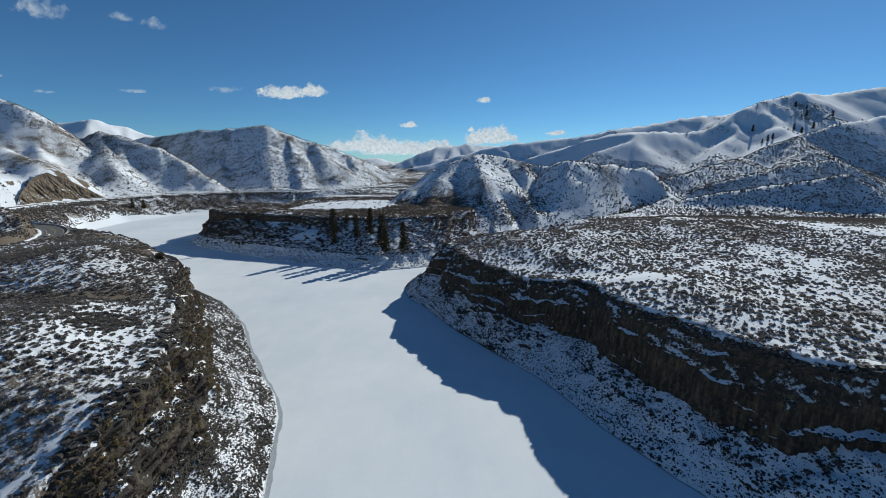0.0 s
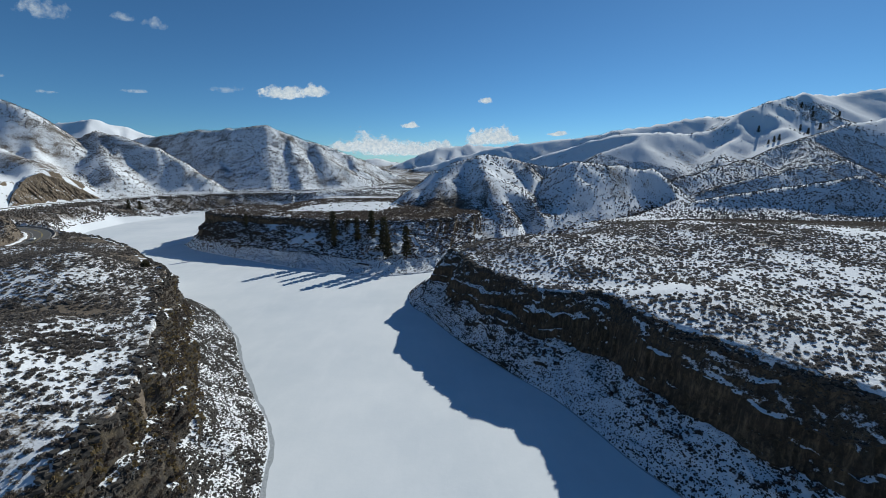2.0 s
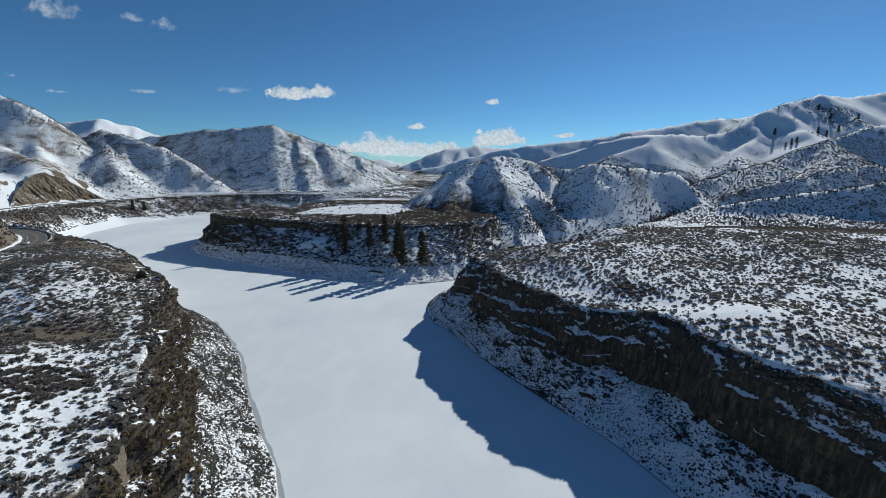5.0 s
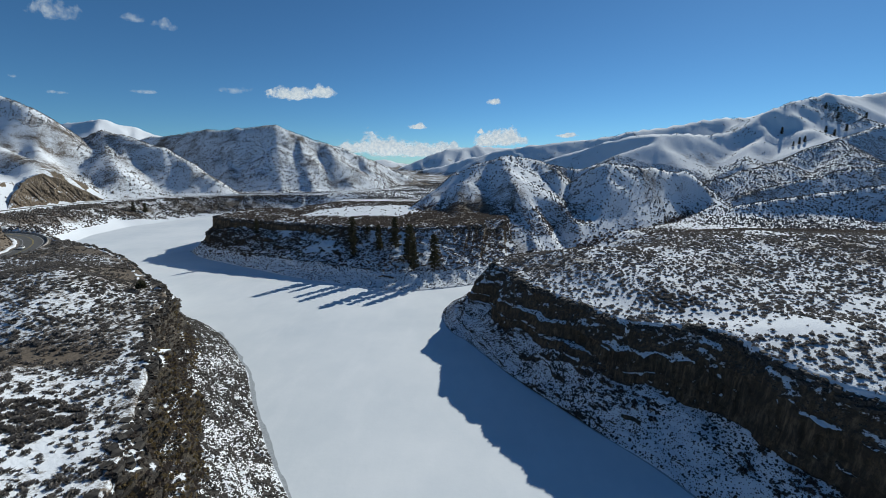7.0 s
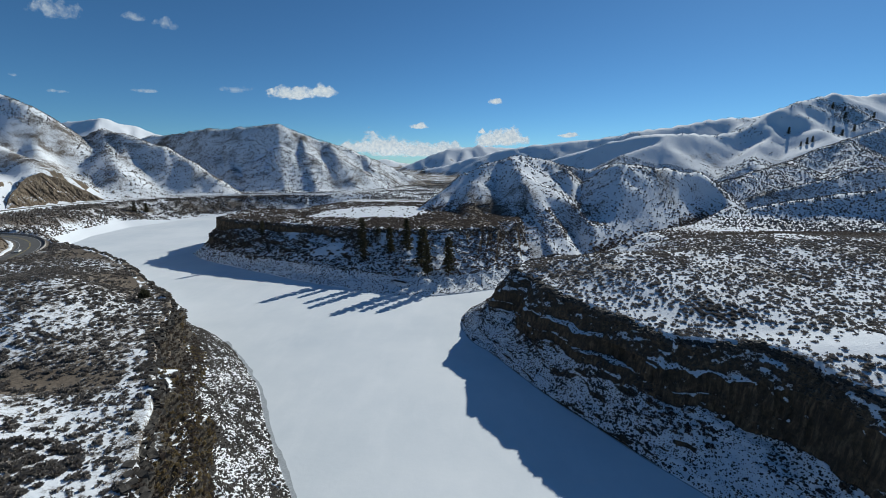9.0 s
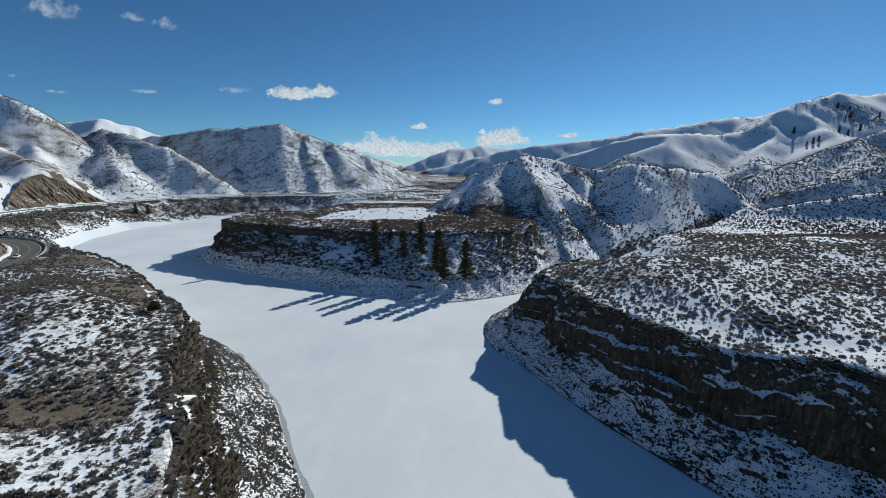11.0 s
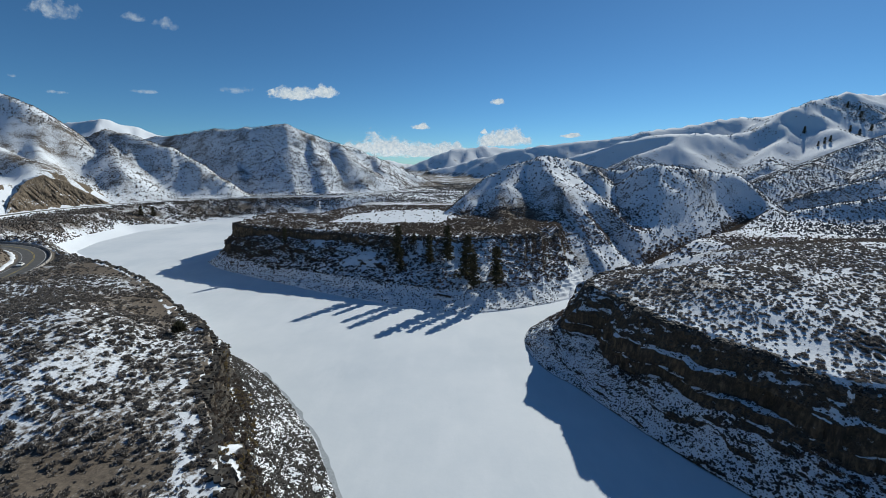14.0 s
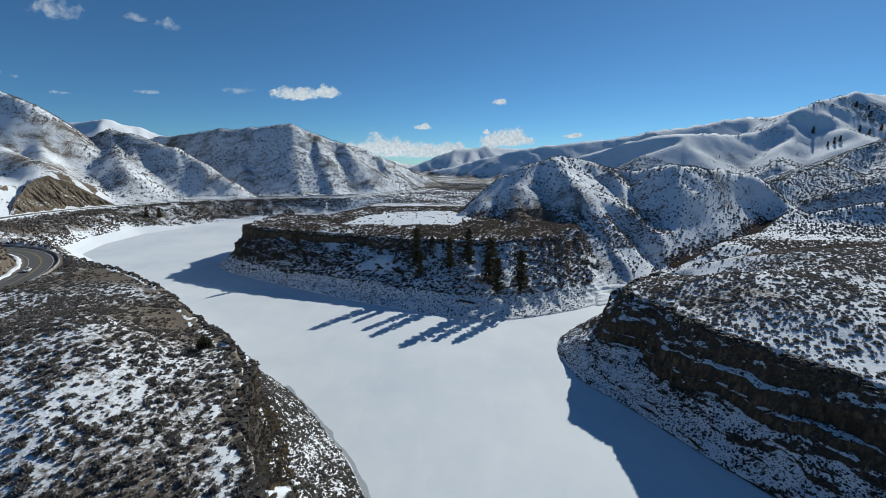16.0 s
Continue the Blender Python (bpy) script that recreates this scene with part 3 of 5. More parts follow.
def rimrock(label, shore, rim, mat, step, rows, profile, columns, wobble, seed, extra=9.0):
    """A swept face: scree, cliff, ledge, cliff, rim; profile(u) gives the knots (f, g) of each upright section."""
    S, R, arc = face_line(shore, rim, step)
    n = len(arc)
    lip = S - R[:, :2]
    lip /= np.linalg.norm(lip, axis=1)[:, None]
    R[:, 2] = np.clip(height(R[:, 0] - 2.5 * lip[:, 0], R[:, 1] - 2.5 * lip[:, 1])[0] - 0.4, R[:, 2] - 2.5, R[:, 2] + 1)
    R[:, 2] += 1.3 * fbm(arc / 6, arc * 0, 3, seed + 9)
    v = np.linspace(0, 1, rows)
    fg = np.array([profile(a / arc[-1], a) for a in arc])          # n, knots, 2
    F, G = np.empty((n, rows)), np.empty((n, rows))
    for i in range(n):
        seg = np.concatenate([[0], np.cumsum(np.hypot(np.diff(fg[i, :, 0]), 1.6 * np.diff(fg[i, :, 1])))])
        F[i], G[i] = np.interp(v, seg / seg[-1], fg[i, :, 0]), np.interp(v, seg / seg[-1], fg[i, :, 1])
    slope = np.gradient(G, axis=1) / (np.gradient(F, axis=1) + 1e-4)
    wall = smoothstep(1.2, 2.5, slope)
    out = S - R[:, :2]
    out /= np.linalg.norm(out, axis=1)[:, None]
    A = np.repeat(arc[:, None], rows, 1)
    Z = G * R[:, 2:3]
    # upright columns, cracks and bulges on the walls, heaps on the scree
    col = np.abs(vnoise(A / columns, Z * 0.05 + 3 * vnoise(A / 9, Z / 9, seed + 7), seed)) ** 0.6 - 0.5
    push = wall * (wobble * fbm(A / 10, Z / 14, 4, seed + 1) * 2.6 + 1.5 * col + 0.8 * fbm(A / 1.6, Z / 1.3, 2, seed + 2))
    push = push + (1 - wall) * 1.6 * fbm(A / 7, F * 9, 3, seed + 3) * np.clip(F * 12, 0, 1)
    X = R[:, :1] + (S[:, :1] - R[:, :1]) * (1 - F) + out[:, :1] * push
    Y = R[:, 1:2] + (S[:, 1:2] - R[:, 1:2]) * (1 - F) + out[:, 1:2] * push
    Z = Z + (1 - wall) * (1.1 * fbm(X / 6, Y / 6, 3, seed + 4) + 0.45 * fbm(X / 1.5, Y / 1.5, 2, seed + 5)) * np.clip(F * 10, 0, 1)
    steps = (inside(X.ravel(), Y.ravel(), RAMP) > -1).reshape(X.shape) & (Z > 0.3)
    Z = np.where(steps, Z + 0.32 * np.sin(Z * 2 * np.pi / 1.5), Z)
    Z[:, 0] = -1.2
    # carry the sheet over the rim on to the top, and let it dive under the ground
    m = 12
    W = np.linspace(0, extra, m + 1)[1:]
    ex = X[:, -1:] - out[:, :1] * W
    ey = Y[:, -1:] - out[:, 1:2] * W
    ez = height(ex.ravel(), ey.ravel())[0].reshape(ex.shape)
    fade = W / extra
    ez = np.maximum(ez + 0.12 - 0.9 * fade ** 3, -1) * smoothstep(-0.05, 0.45, fade) + Z[:, -1:] * (1 - smoothstep(-0.05, 0.45, fade))
    ez = ez + 0.35 * fbm(ex / 1.7, ey / 1.7, 3, seed + 8) * (1 - fade)
    X, Y, Z = np.hstack([X, ex]), np.hstack([Y, ey]), np.hstack([Z, ez])
    me = mesh_from("cliff", np.stack([X, Y, Z], -1).reshape(-1, 3), grid_faces(n, rows + m), [mat], True)
    snowy = np.zeros(X.shape)
    snowy[:, :rows] = -0.55 * (1 - smoothstep(0.1, 0.5, wall)) * (1 - smoothstep(0.30, 0.46, G)) * (1 + 0.5 * fbm(A / 5, F * 14, 3, seed + 6))
    attribute(me, "cover", np.where(inside(X.ravel(), Y.ravel(), RAMP) > 0, -1.5, snowy.ravel()))
    return tagged(new("cliff", me), label, "cliff", kind="structure"), X, Y, Z, wall


def drift(a, scale, seed):
    return float(fbm(np.array([a / scale]), np.array([0.5]), 3, seed)[0])


RS, RR, RA = face_line(RIGHT_SHORE, RIGHT_RIM, 0.6)
RIGHT_WIDE = np.hypot(*(RS - RR[:, :2]).T)


def right_profile(u, a):
    """Scree, a tall lower band with a broken ledge in it, a snowy ledge, and the upper band; steps in metres out from the rim."""
    wide = float(np.interp(a, RA, RIGHT_WIDE))
    k = 0.14 * drift(a, 26, 62)
    led = 0.74 + 0.14 * drift(a, 45, 63)
    d0 = 10.5 + 4.0 * drift(a, 14, 61)
    d1 = d0 - 1.2
    d2 = d1 - 0.25 - 5.0 * max(0.0, drift(a, 11, 65))
    d3 = d2 - 1.5
    d4 = max(d3 - 0.5 - 4.0 * max(0.0, drift(a, 18, 64) + 0.06), 2.0)
    steps = [(d0, 0.41 + k), (d1, 0.54 + 0.4 * k), (d2, 0.55 + 0.4 * k), (d3, led), (d4, led + 0.03), (0.9, 0.965), (-0.8, 1)]
    return [(0, 0)] + [(1 - d / wide, g) for d, g in steps]


def left_profile(u, a):
    w = 0.12 * drift(a, 13, 71)
    k = 0.14 * drift(a, 22, 72)
    soft = float(smoothstep(0.66, 0.76, np.float64(u)))
    nose = float(smoothstep(0.37, 0.41, np.float64(u)) * (1 - smoothstep(0.52, 0.58, np.float64(u))))
    hard = [(0, 0), (0.46 + w, 0.25), (0.66 + w, 0.42 + k), (0.73 + w, 0.66 + 0.5 * k), (0.85 + 0.5 * w, 0.71 + 0.5 * k), (0.94 + 0.3 * w, 0.95), (0.99, 0.98), (1.03, 1)]
    bold = [(0, 0), (0.40 + 0.5 * w, 0.22), (0.84 + 0.3 * w, 0.52 + 0.4 * k), (0.90 + 0.3 * w, 0.66 + 0.3 * k), (0.925 + 0.3 * w, 0.69 + 0.3 * k), (0.965 + 0.2 * w, 0.95), (0.99, 0.985), (1.02, 1)]
    hard = [(p[0] * (1 - nose) + q[0] * nose, p[1] * (1 - nose) + q[1] * nose) for p, q in zip(hard, bold)]
    easy = [(0, 0), (0.30, 0.26), (0.45, 0.44), (0.60, 0.60), (0.74, 0.75), (0.85, 0.87), (0.93, 0.95), (1, 1)]
    return [(p[0] * (1 - soft) + q[0] * soft, p[1] * (1 - soft) + q[1] * soft) for p, q in zip(hard, easy)]


def point_profile(u, a):
    w = 0.02 * math.sin(a / 17.0)
    soft = float(smoothstep(0.42, 0.62, np.float64(u)))
    tip = 1 - float(smoothstep(0.06, 0.18, np.float64(u)))
    hard = [(0, 0), (0.16, 0.11), (0.30, 0.30), (0.60 + w, 0.58), (0.72 + w, 0.69), (0.90 + w, 0.80), (0.955 + 0.4 * w, 0.985), (1, 1)]
    head = [(0, 0), (0.30, 0.16), (0.45, 0.28), (0.55 + w, 0.50), (0.70 + w, 0.56), (0.80 + w, 0.66), (0.90 + 0.4 * w, 0.985), (1, 1)]
    easy = [(0, 0), (0.16, 0.11), (0.30, 0.29), (0.50, 0.48), (0.64, 0.61), (0.78, 0.76), (0.90, 0.90), (1, 1)]
    mix = [(p[0] * (1 - tip) + q[0] * tip, p[1] * (1 - tip) + q[1] * tip) for p, q in zip(hard, head)]
    return [(p[0] * (1 - soft) + q[0] * soft, p[1] * (1 - soft) + q[1] * soft) for p, q in zip(mix, easy)]


right_face = rimrock("dark basalt rimrock in two bands above snowy scree", RIGHT_SHORE, RIGHT_RIM, CLIFF, 0.6, 110, right_profile, 1.7, 1.5, 100)
left_face = rimrock("brown grassy rimrock above dark scree beside the ice", LEFT_SHORE, LEFT_RIM, CLIFF_DRY, 0.75, 84, left_profile, 1.5, 1.5, 200)
point_face = rimrock("low basalt rim over a snowy shrub slope", POINT_SHORE, POINT_RIM, CLIFF, 0.9, 80, point_profile, 2.2, 1.2, 300)



# ---- the rock face cut above the highway ----
def cut_face():
    base, db = resample([(-487, 450, 23.4), (-488.5, 468, 23.4), (-489, 488, 23.4), (-486, 508, 23.4), (-483, 524, 23.4), (-471, 556, 23.4)])
    top, dt = resample([(-490, 452, 25), (-499, 474, 44), (-502, 493, 56), (-496, 508, 60), (-488, 530, 47), (-472, 556, 24.5)])
    n, rows, m = 130, 44, 10
    u = np.linspace(0, 1, n)
    B = np.stack([np.interp(u, db / db[-1], base[:, i]) for i in range(3)], 1)
    T = np.stack([np.interp(u, dt / dt[-1], top[:, i]) for i in range(3)], 1)
    T[:, 2] += 2.2 * fbm(u * 22, u * 0, 3, 811) * np.clip((T[:, 2] - 25) / 8, 0, 1)
    v = np.linspace(0, 1, rows)[None, :]
    tall = (T[:, 2] - B[:, 2])[:, None]
    A, Z = np.repeat(u[:, None] * 110, rows, 1), B[:, 2:3] + tall * v
    jut = (np.abs(vnoise(A / 4.5 + Z * 0.12, Z / 16, 812)) ** 0.7 - 0.4) * 2.4 + 2.4 * fbm(A / 12, Z / 9, 3, 813) + 1.0 * fbm(A / 2, Z / 2, 2, 814)
    jut = jut * np.sin(np.pi * np.clip(v * 1.1, 0, 1)) ** 0.5 * np.clip(tall / 10, 0, 1)
    f = v + 0.06 * np.sin(v * 9 + A / 9)
    X, Y = B[:, :1] + (T[:, :1] - B[:, :1]) * f + jut * 0.85, B[:, 1:2] + (T[:, 1:2] - B[:, 1:2]) * f - jut * 0.5
    W = np.linspace(0, 24, m + 1)[1:]
    bx, by = X[:, -1:] - 0.85 * W, Y[:, -1:] + 0.5 * W
    g = height(bx.ravel(), by.ravel())[0].reshape(bx.shape)
    k = smoothstep(0, 18, W)
    bz = Z[:, -1:] * (1 - k) + (g + 0.2 - 1.6 * smoothstep(16, 24, W)) * k
    X, Y, Z = np.hstack([X, bx]), np.hstack([Y, by]), np.hstack([Z, bz])
    me = mesh_from("rock_cut", np.stack([X, Y, Z], -1).reshape(-1, 3), grid_faces(n, rows + m), [CLIFF_CUT], False)
    attribute(me, "cover", np.zeros(X.size))
    tagged(new("cliff", me), "craggy tan rock cut above the highway with snow on its ledges", "cliff", kind="structure")


cut_face()

# ---- the highway ----
def ribbon(line, a, b, lift, step=2.5, start=0.0, end=1.0):
    """Vertices of a band that runs along a line, from a to b metres to its right."""
    p, d = resample(line)
    n = int(d[-1] / step)
    at = np.linspace(d[-1] * start, d[-1] * end, max(int(n * (end - start)), 2))
    c = np.stack([np.interp(at, d, p[:, i]) for i in range(3)], 1)
    t = np.gradient(c[:, :2], axis=0)
    t /= np.linalg.norm(t, axis=1)[:, None]
    side = np.stack([t[:, 1], -t[:, 0]], 1)
    rows = []
    for off in np.linspace(a, b, 3):
        rows.append(np.column_stack([c[:, :2] + side * off, c[:, 2] + lift]))
    return np.stack(rows, 1), c, side, at


def band(name, line, a, b, lift, mat, **k):
    v, c, side, at = ribbon(line, a, b, lift, **k)
    return mesh_from(name, v.reshape(-1, 3), grid_faces(len(v), 3)[:, ::-1], [mat], True)


road = tagged(new("road", band("road", ROAD, -5.6, 5.6, 0.05, ASPHALT)), "worn grey two-lane highway curving round the shore", "road", kind="structure")
part_mesh("gravel_shoulder", band("gravel_shoulder", ROAD, 5.4, 7.6, 0.03, GRAVEL), road, "pale gravel shoulder")
part_mesh("gravel_shoulder", band("gravel_shoulder", ROAD, -7.6, -5.4, 0.03, GRAVEL), road, "pale gravel shoulder")
for off in (-0.22, 0.22):
    part_mesh("centre_line", band("centre_line", ROAD, off - 0.07, off + 0.07, 0.06, LINE_PAINT), road, "worn yellow centre line")
for off in (-4.3, 4.3):
    part_mesh("edge_line", band("edge_line", ROAD, off - 0.07, off + 0.07, 0.06, WHITE_PAINT), road, "worn white edge line")


def snow_bank(start, end, off, width, tall, seed):
    v, c, side, at = ribbon(ROAD, off, off + width, 0.0, start=start, end=end, step=1.2)
    n, rows = len(c), 7
    prof = np.array([0, 0.55, 0.9, 1.0, 0.85, 0.5, -0.3])
    out = []
    for k in range(rows):
        w = off + width * (k / (rows - 1)) + 0.7 * fbm(at / 5, np.full(n, k * 0.4), 3, seed)
        z = c[:, 2] - 0.1 + tall * prof[k] * (0.75 + 0.6 * fbm(at / 6, np.full(n, k * 0.7), 3, seed + 1))
        out.append(np.column_stack([c[:, :2] + side * w[:, None], z]))
    me = mesh_from("snow_bank", np.stack(out, 1).reshape(-1, 3), grid_faces(n, rows)[:, ::-1], [PURE_SNOW], True)
    tagged(new("snow_bank", me), "ploughed white snow bank beside the highway", "snow bank", kind="structure")


snow_bank(0.10, 0.24, -9.6, 3.4, 0.8, 61)
snow_bank(0.40, 0.97, 5.6, 2.4, 0.7, 63)
snow_bank(0.40, 0.97, -8.0, 2.4, 0.9, 65)


# ---- concrete barrier on the outside of the bend, section by section ----
v, c, side, at = ribbon(ROAD, 0, 1, 0, step=1.0)
first = int(np.argmin(np.hypot(c[:, 0] + 237, c[:, 1] - 222)))
barrier = tagged(new("road_barrier"), "weathered concrete safety barrier on the outside of the bend", "barrier")
barrier.location = (*(c[first, :2] + side[first] * 6.3), c[first, 2])
bm = bmesh.new()
outline = [(-0.3, 0), (-0.3, 0.08), (-0.12, 0.32), (-0.08, 0.85), (0.08, 0.85), (0.12, 0.32), (0.3, 0.08), (0.3, 0)]
ends = [[bm.verts.new((x, s * 1.47, z)) for x, z in outline] for s in (-1, 1)]
for k in range(len(outline)):
    bm.faces.new((ends[0][k], ends[0][k - 1], ends[1][k - 1], ends[1][k]))
bm.faces.new(ends[0])
bm.faces.new(ends[1][::-1])
bmesh.ops.recalc_face_normals(bm, faces=bm.faces)
section = bpy.data.meshes.new("barrier_section")
bm.to_mesh(section)
bm.free()
section.materials.append(CONCRETE)
gone = at[first]
while gone < at[first] + 150:
    k = int(np.argmin(np.abs(at - gone)))
    p = c[k, :2] + side[k] * 6.3
    ob = part_mesh("barrier_section", section, barrier)
    turn = math.atan2(-side[k][1], -side[k][0]) + math.pi
    ob.location = (p[0] - barrier.location[0], p[1] - barrier.location[1], c[k, 2] + 0.03 - barrier.location[2])
    ob.rotation_euler = (0, 0, turn)
    gone += 3.0 * 1.02


# ---- plants and stones ----
def tuft(blades, seed, width=0.30, flat=0.75):
    """A shrub of one metre's radius: ragged blades from its foot to a dome."""
    rng = np.random.default_rng(seed)
    az, el = rng.uniform(0, 2 * np.pi, blades), np.arcsin(rng.uniform(0.05, 1.0, blades))
    r = rng.uniform(0.65, 1.05, blades)
    tip = np.stack([r * np.cos(el) * np.cos(az), r * np.cos(el) * np.sin(az), flat * r * np.sin(el) + 0.08], 1)
    foot = tip * rng.uniform(0.0, 0.35, (blades, 1)) + rng.normal(0, 0.06, (blades, 3))
    foot[:, 2] = np.abs(foot[:, 2]) * 0.5 - 0.05
    across = np.cross(tip, rng.normal(size=(blades, 3)))
    across /= np.linalg.norm(across, axis=1)[:, None] + 1e-9
    w = width * rng.uniform(0.6, 1.3, (blades, 1))
    mid = 0.62 * tip + 0.38 * foot
    verts = np.stack([foot, mid + across * w, tip, mid - across * w], 1).reshape(-1, 3)
    i = np.arange(blades)[:, None] * 4
    return verts, np.concatenate([i + [[0, 1, 2]], i + [[0, 2, 3]]])


def sprig(blades, seed, width=0.3, flat=0.75):
    """A cheaper shrub: single ragged blades that widen upwards."""
    v, _ = tuft(blades, seed, width, flat)
    v = v.reshape(-1, 4, 3)
    lean = (v[:, 1] - v[:, 3]) * 0.8
    v = np.stack([v[:, 0], v[:, 2] + lean, v[:, 2] * 0.85 - lean], 1)
    return v.reshape(-1, 3), np.arange(blades * 3).reshape(-1, 3)


def lump(seed, sides=5):
    """A coarse, uneven dome for shrubs that stand far off."""
    rng = np.random.default_rng(seed)
    a = np.arange(sides) / sides * 2 * np.pi
    low = np.stack([np.cos(a), np.sin(a), np.full(sides, -0.2)], 1) * rng.uniform(0.7, 1.1, (sides, 1))
    low[:, 2] = -0.2
    top = np.stack([np.cos(a + 0.5) * 0.7, np.sin(a + 0.5) * 0.7, np.full(sides, 0.7)], 1) * rng.uniform(0.6, 1.15, (sides, 1))
    verts = np.vstack([low, top, [[0, 0, 1.0]]])
    f = []
    for k in range(sides):
        n = (k + 1) % sides
        f += [(k, n, sides + k), (n, sides + n, sides + k), (sides + k, sides + n, 2 * sides)]
    return verts, np.array(f)


def knob(seed):
    """The coarsest shrub, for the far hillsides."""
    rng = np.random.default_rng(seed)
    a = np.arange(4) * np.pi / 2 + rng.uniform(0, 1)
    v = np.vstack([np.stack([np.cos(a), np.sin(a), np.full(4, -0.15)], 1) * rng.uniform(0.75, 1.1, (4, 1)), [[0.15, 0.1, 1.0]]])
    v[:4, 2] = -0.15
    return v, np.array([(0, 1, 4), (1, 2, 4), (2, 3, 4), (3, 0, 4)])


def chip(seed):
    """A small angular stone half sunk in the snow."""
    rng = np.random.default_rng(seed + 70)
    a = np.arange(4) * np.pi / 2 + rng.uniform(-0.4, 0.4, 4)
    v = np.vstack([np.stack([np.cos(a), np.sin(a), np.zeros(4)], 1) * rng.uniform(0.45, 0.8, (4, 1)), [rng.uniform(-0.25, 0.25, 3)]])
    v[:4, 2], v[4, 2] = -0.2, rng.uniform(0.35, 0.6)
    return v, np.array([(0, 1, 4), (1, 2, 4), (2, 3, 4), (3, 0, 4)])


def boulder(seed):
    """An angular stone of about one metre."""
    rng = np.random.default_rng(seed)
    v = np.array([(x, y, z) for x in (-.5, .5) for y in (-.5, .5) for z in (-.35, .4)], float) * rng.uniform(0.6, 1.15, (8, 3)) + rng.normal(0, 0.06, (8, 3))
    f = np.array([(0, 1, 3), (0, 3, 2), (4, 6, 7), (4, 7, 5), (0, 4, 5), (0, 5, 1), (2, 3, 7), (2, 7, 6), (1, 5, 7), (1, 7, 3)])
    return v, f


def strew(name, label, category, shapes, pos, size, mat, seed, tall=1.0, smooth=False):
    """Many small plants or stones joined into one mesh."""
    rng = np.random.default_rng(seed)
    pick = rng.integers(0, len(shapes), len(pos))
    turn = rng.uniform(0, 2 * np.pi, len(pos))
    V, F, base = [], [], 0
    for k, (sv, sf) in enumerate(shapes):
        sel = np.flatnonzero(pick == k)
        if not len(sel):
            continue
        ct, st, sz = np.cos(turn[sel]), np.sin(turn[sel]), size[sel]
        x = (sv[None, :, 0] * ct[:, None] - sv[None, :, 1] * st[:, None]) * sz[:, None] + pos[sel, 0:1]
        y = (sv[None, :, 0] * st[:, None] + sv[None, :, 1] * ct[:, None]) * sz[:, None] + pos[sel, 1:2]
        z = sv[None, :, 2] * sz[:, None] * tall + pos[sel, 2:3]
        V.append(np.stack([x, y, z], -1).reshape(-1, 3))
        F.append((sf[None] + (np.arange(len(sel)) * len(sv))[:, None, None]).reshape(-1, 3) + base)
        base += V[-1].shape[0]
    me = mesh_from(name, np.concatenate(V), np.concatenate(F), [mat], smooth)
    return tagged(new(name, me), label, category, kind="stuff")


rng = np.random.default_rng(7)


def on_land(n, box, spread=1.0):
    """Random places on open ground in a box, thinned where snow lies clean or the road runs, clumped by noise."""
    x0, x1, y0, y1 = box
    px, py = rng.uniform(x0, x1, n), rng.uniform(y0, y1, n)
    z, shore, rd = height(px, py)
    cov = cover(px, py, z, shore, rd)
    clump = fbm(px / 14, py / 14, 3, 77) * 0.75 + 0.64 + 0.25 * np.exp(-((px + 140) ** 2 + (py - 150) ** 2) / 1500) + 0.28 * np.exp(-((px + 105) ** 2 + (py - 78) ** 2) / 1100)
    clump = clump - 0.3 * smoothstep(172, 190, py) * (px < -100)
    keep = (shore > 3) & (rd > 9.5) & (rng.uniform(0, 1, n) < np.clip(clump + 0.75 * np.minimum(cov, 0.3) - 2.2 * np.maximum(cov - 0.3, 0), 0.02, 1) * spread)
    return np.column_stack([px, py, z])[keep], cov[keep]


def top_of(poly, pos, margin=1.0):
    return inside(pos[:, 0], pos[:, 1], poly) > margin


FINE = [sprig(48, s + 60, 0.115) for s in range(5)]
SPARSE = [sprig(18, s + 20, 0.24) for s in range(4)]
SMALL = [sprig(7, s + 40, 0.42) for s in range(5)]
LUMPS = [lump(s, 4) for s in range(5)]
STONES = [boulder(s) for s in range(6)]
CHIPS = [chip(s) for s in range(8)] + STONES[:2]

# sagebrush on the two near tops
left_pos, _ = on_land(100000, (-330, -58, -15, 300))
left_pos = left_pos[top_of(LEFT_TOP, left_pos)]
right_pos, _ = on_land(125000, (5, 420, 40, 350))
right_pos = right_pos[top_of(RIGHT_TOP, right_pos)]


# the nearest ones stand as plants of their own
def sagebrush(seed):
    ob = tagged(new("sagebrush"), "grey-brown leafless sagebrush standing in thin snow", "shrub", "sagebrush on the terraces")
    sv, sf = tuft(70, seed + 50, 0.2)
    part_mesh("foliage", mesh_from("foliage", sv, sf, [SAGE]), ob)
    sv, sf = tuft(14, seed + 90, 0.05, 0.6)
    part_mesh("stems", mesh_from("stems", sv * 0.85, sf, [BARK]), ob, "thin dark woody stems")
    return ob


def plant_near(pos, spot, n):
    d = np.hypot(pos[:, 0] - spot[0], pos[:, 1] - spot[1])
    order = np.argsort(d)[:n]
    mask = np.zeros(len(pos), bool)
    mask[order] = True
    return mask


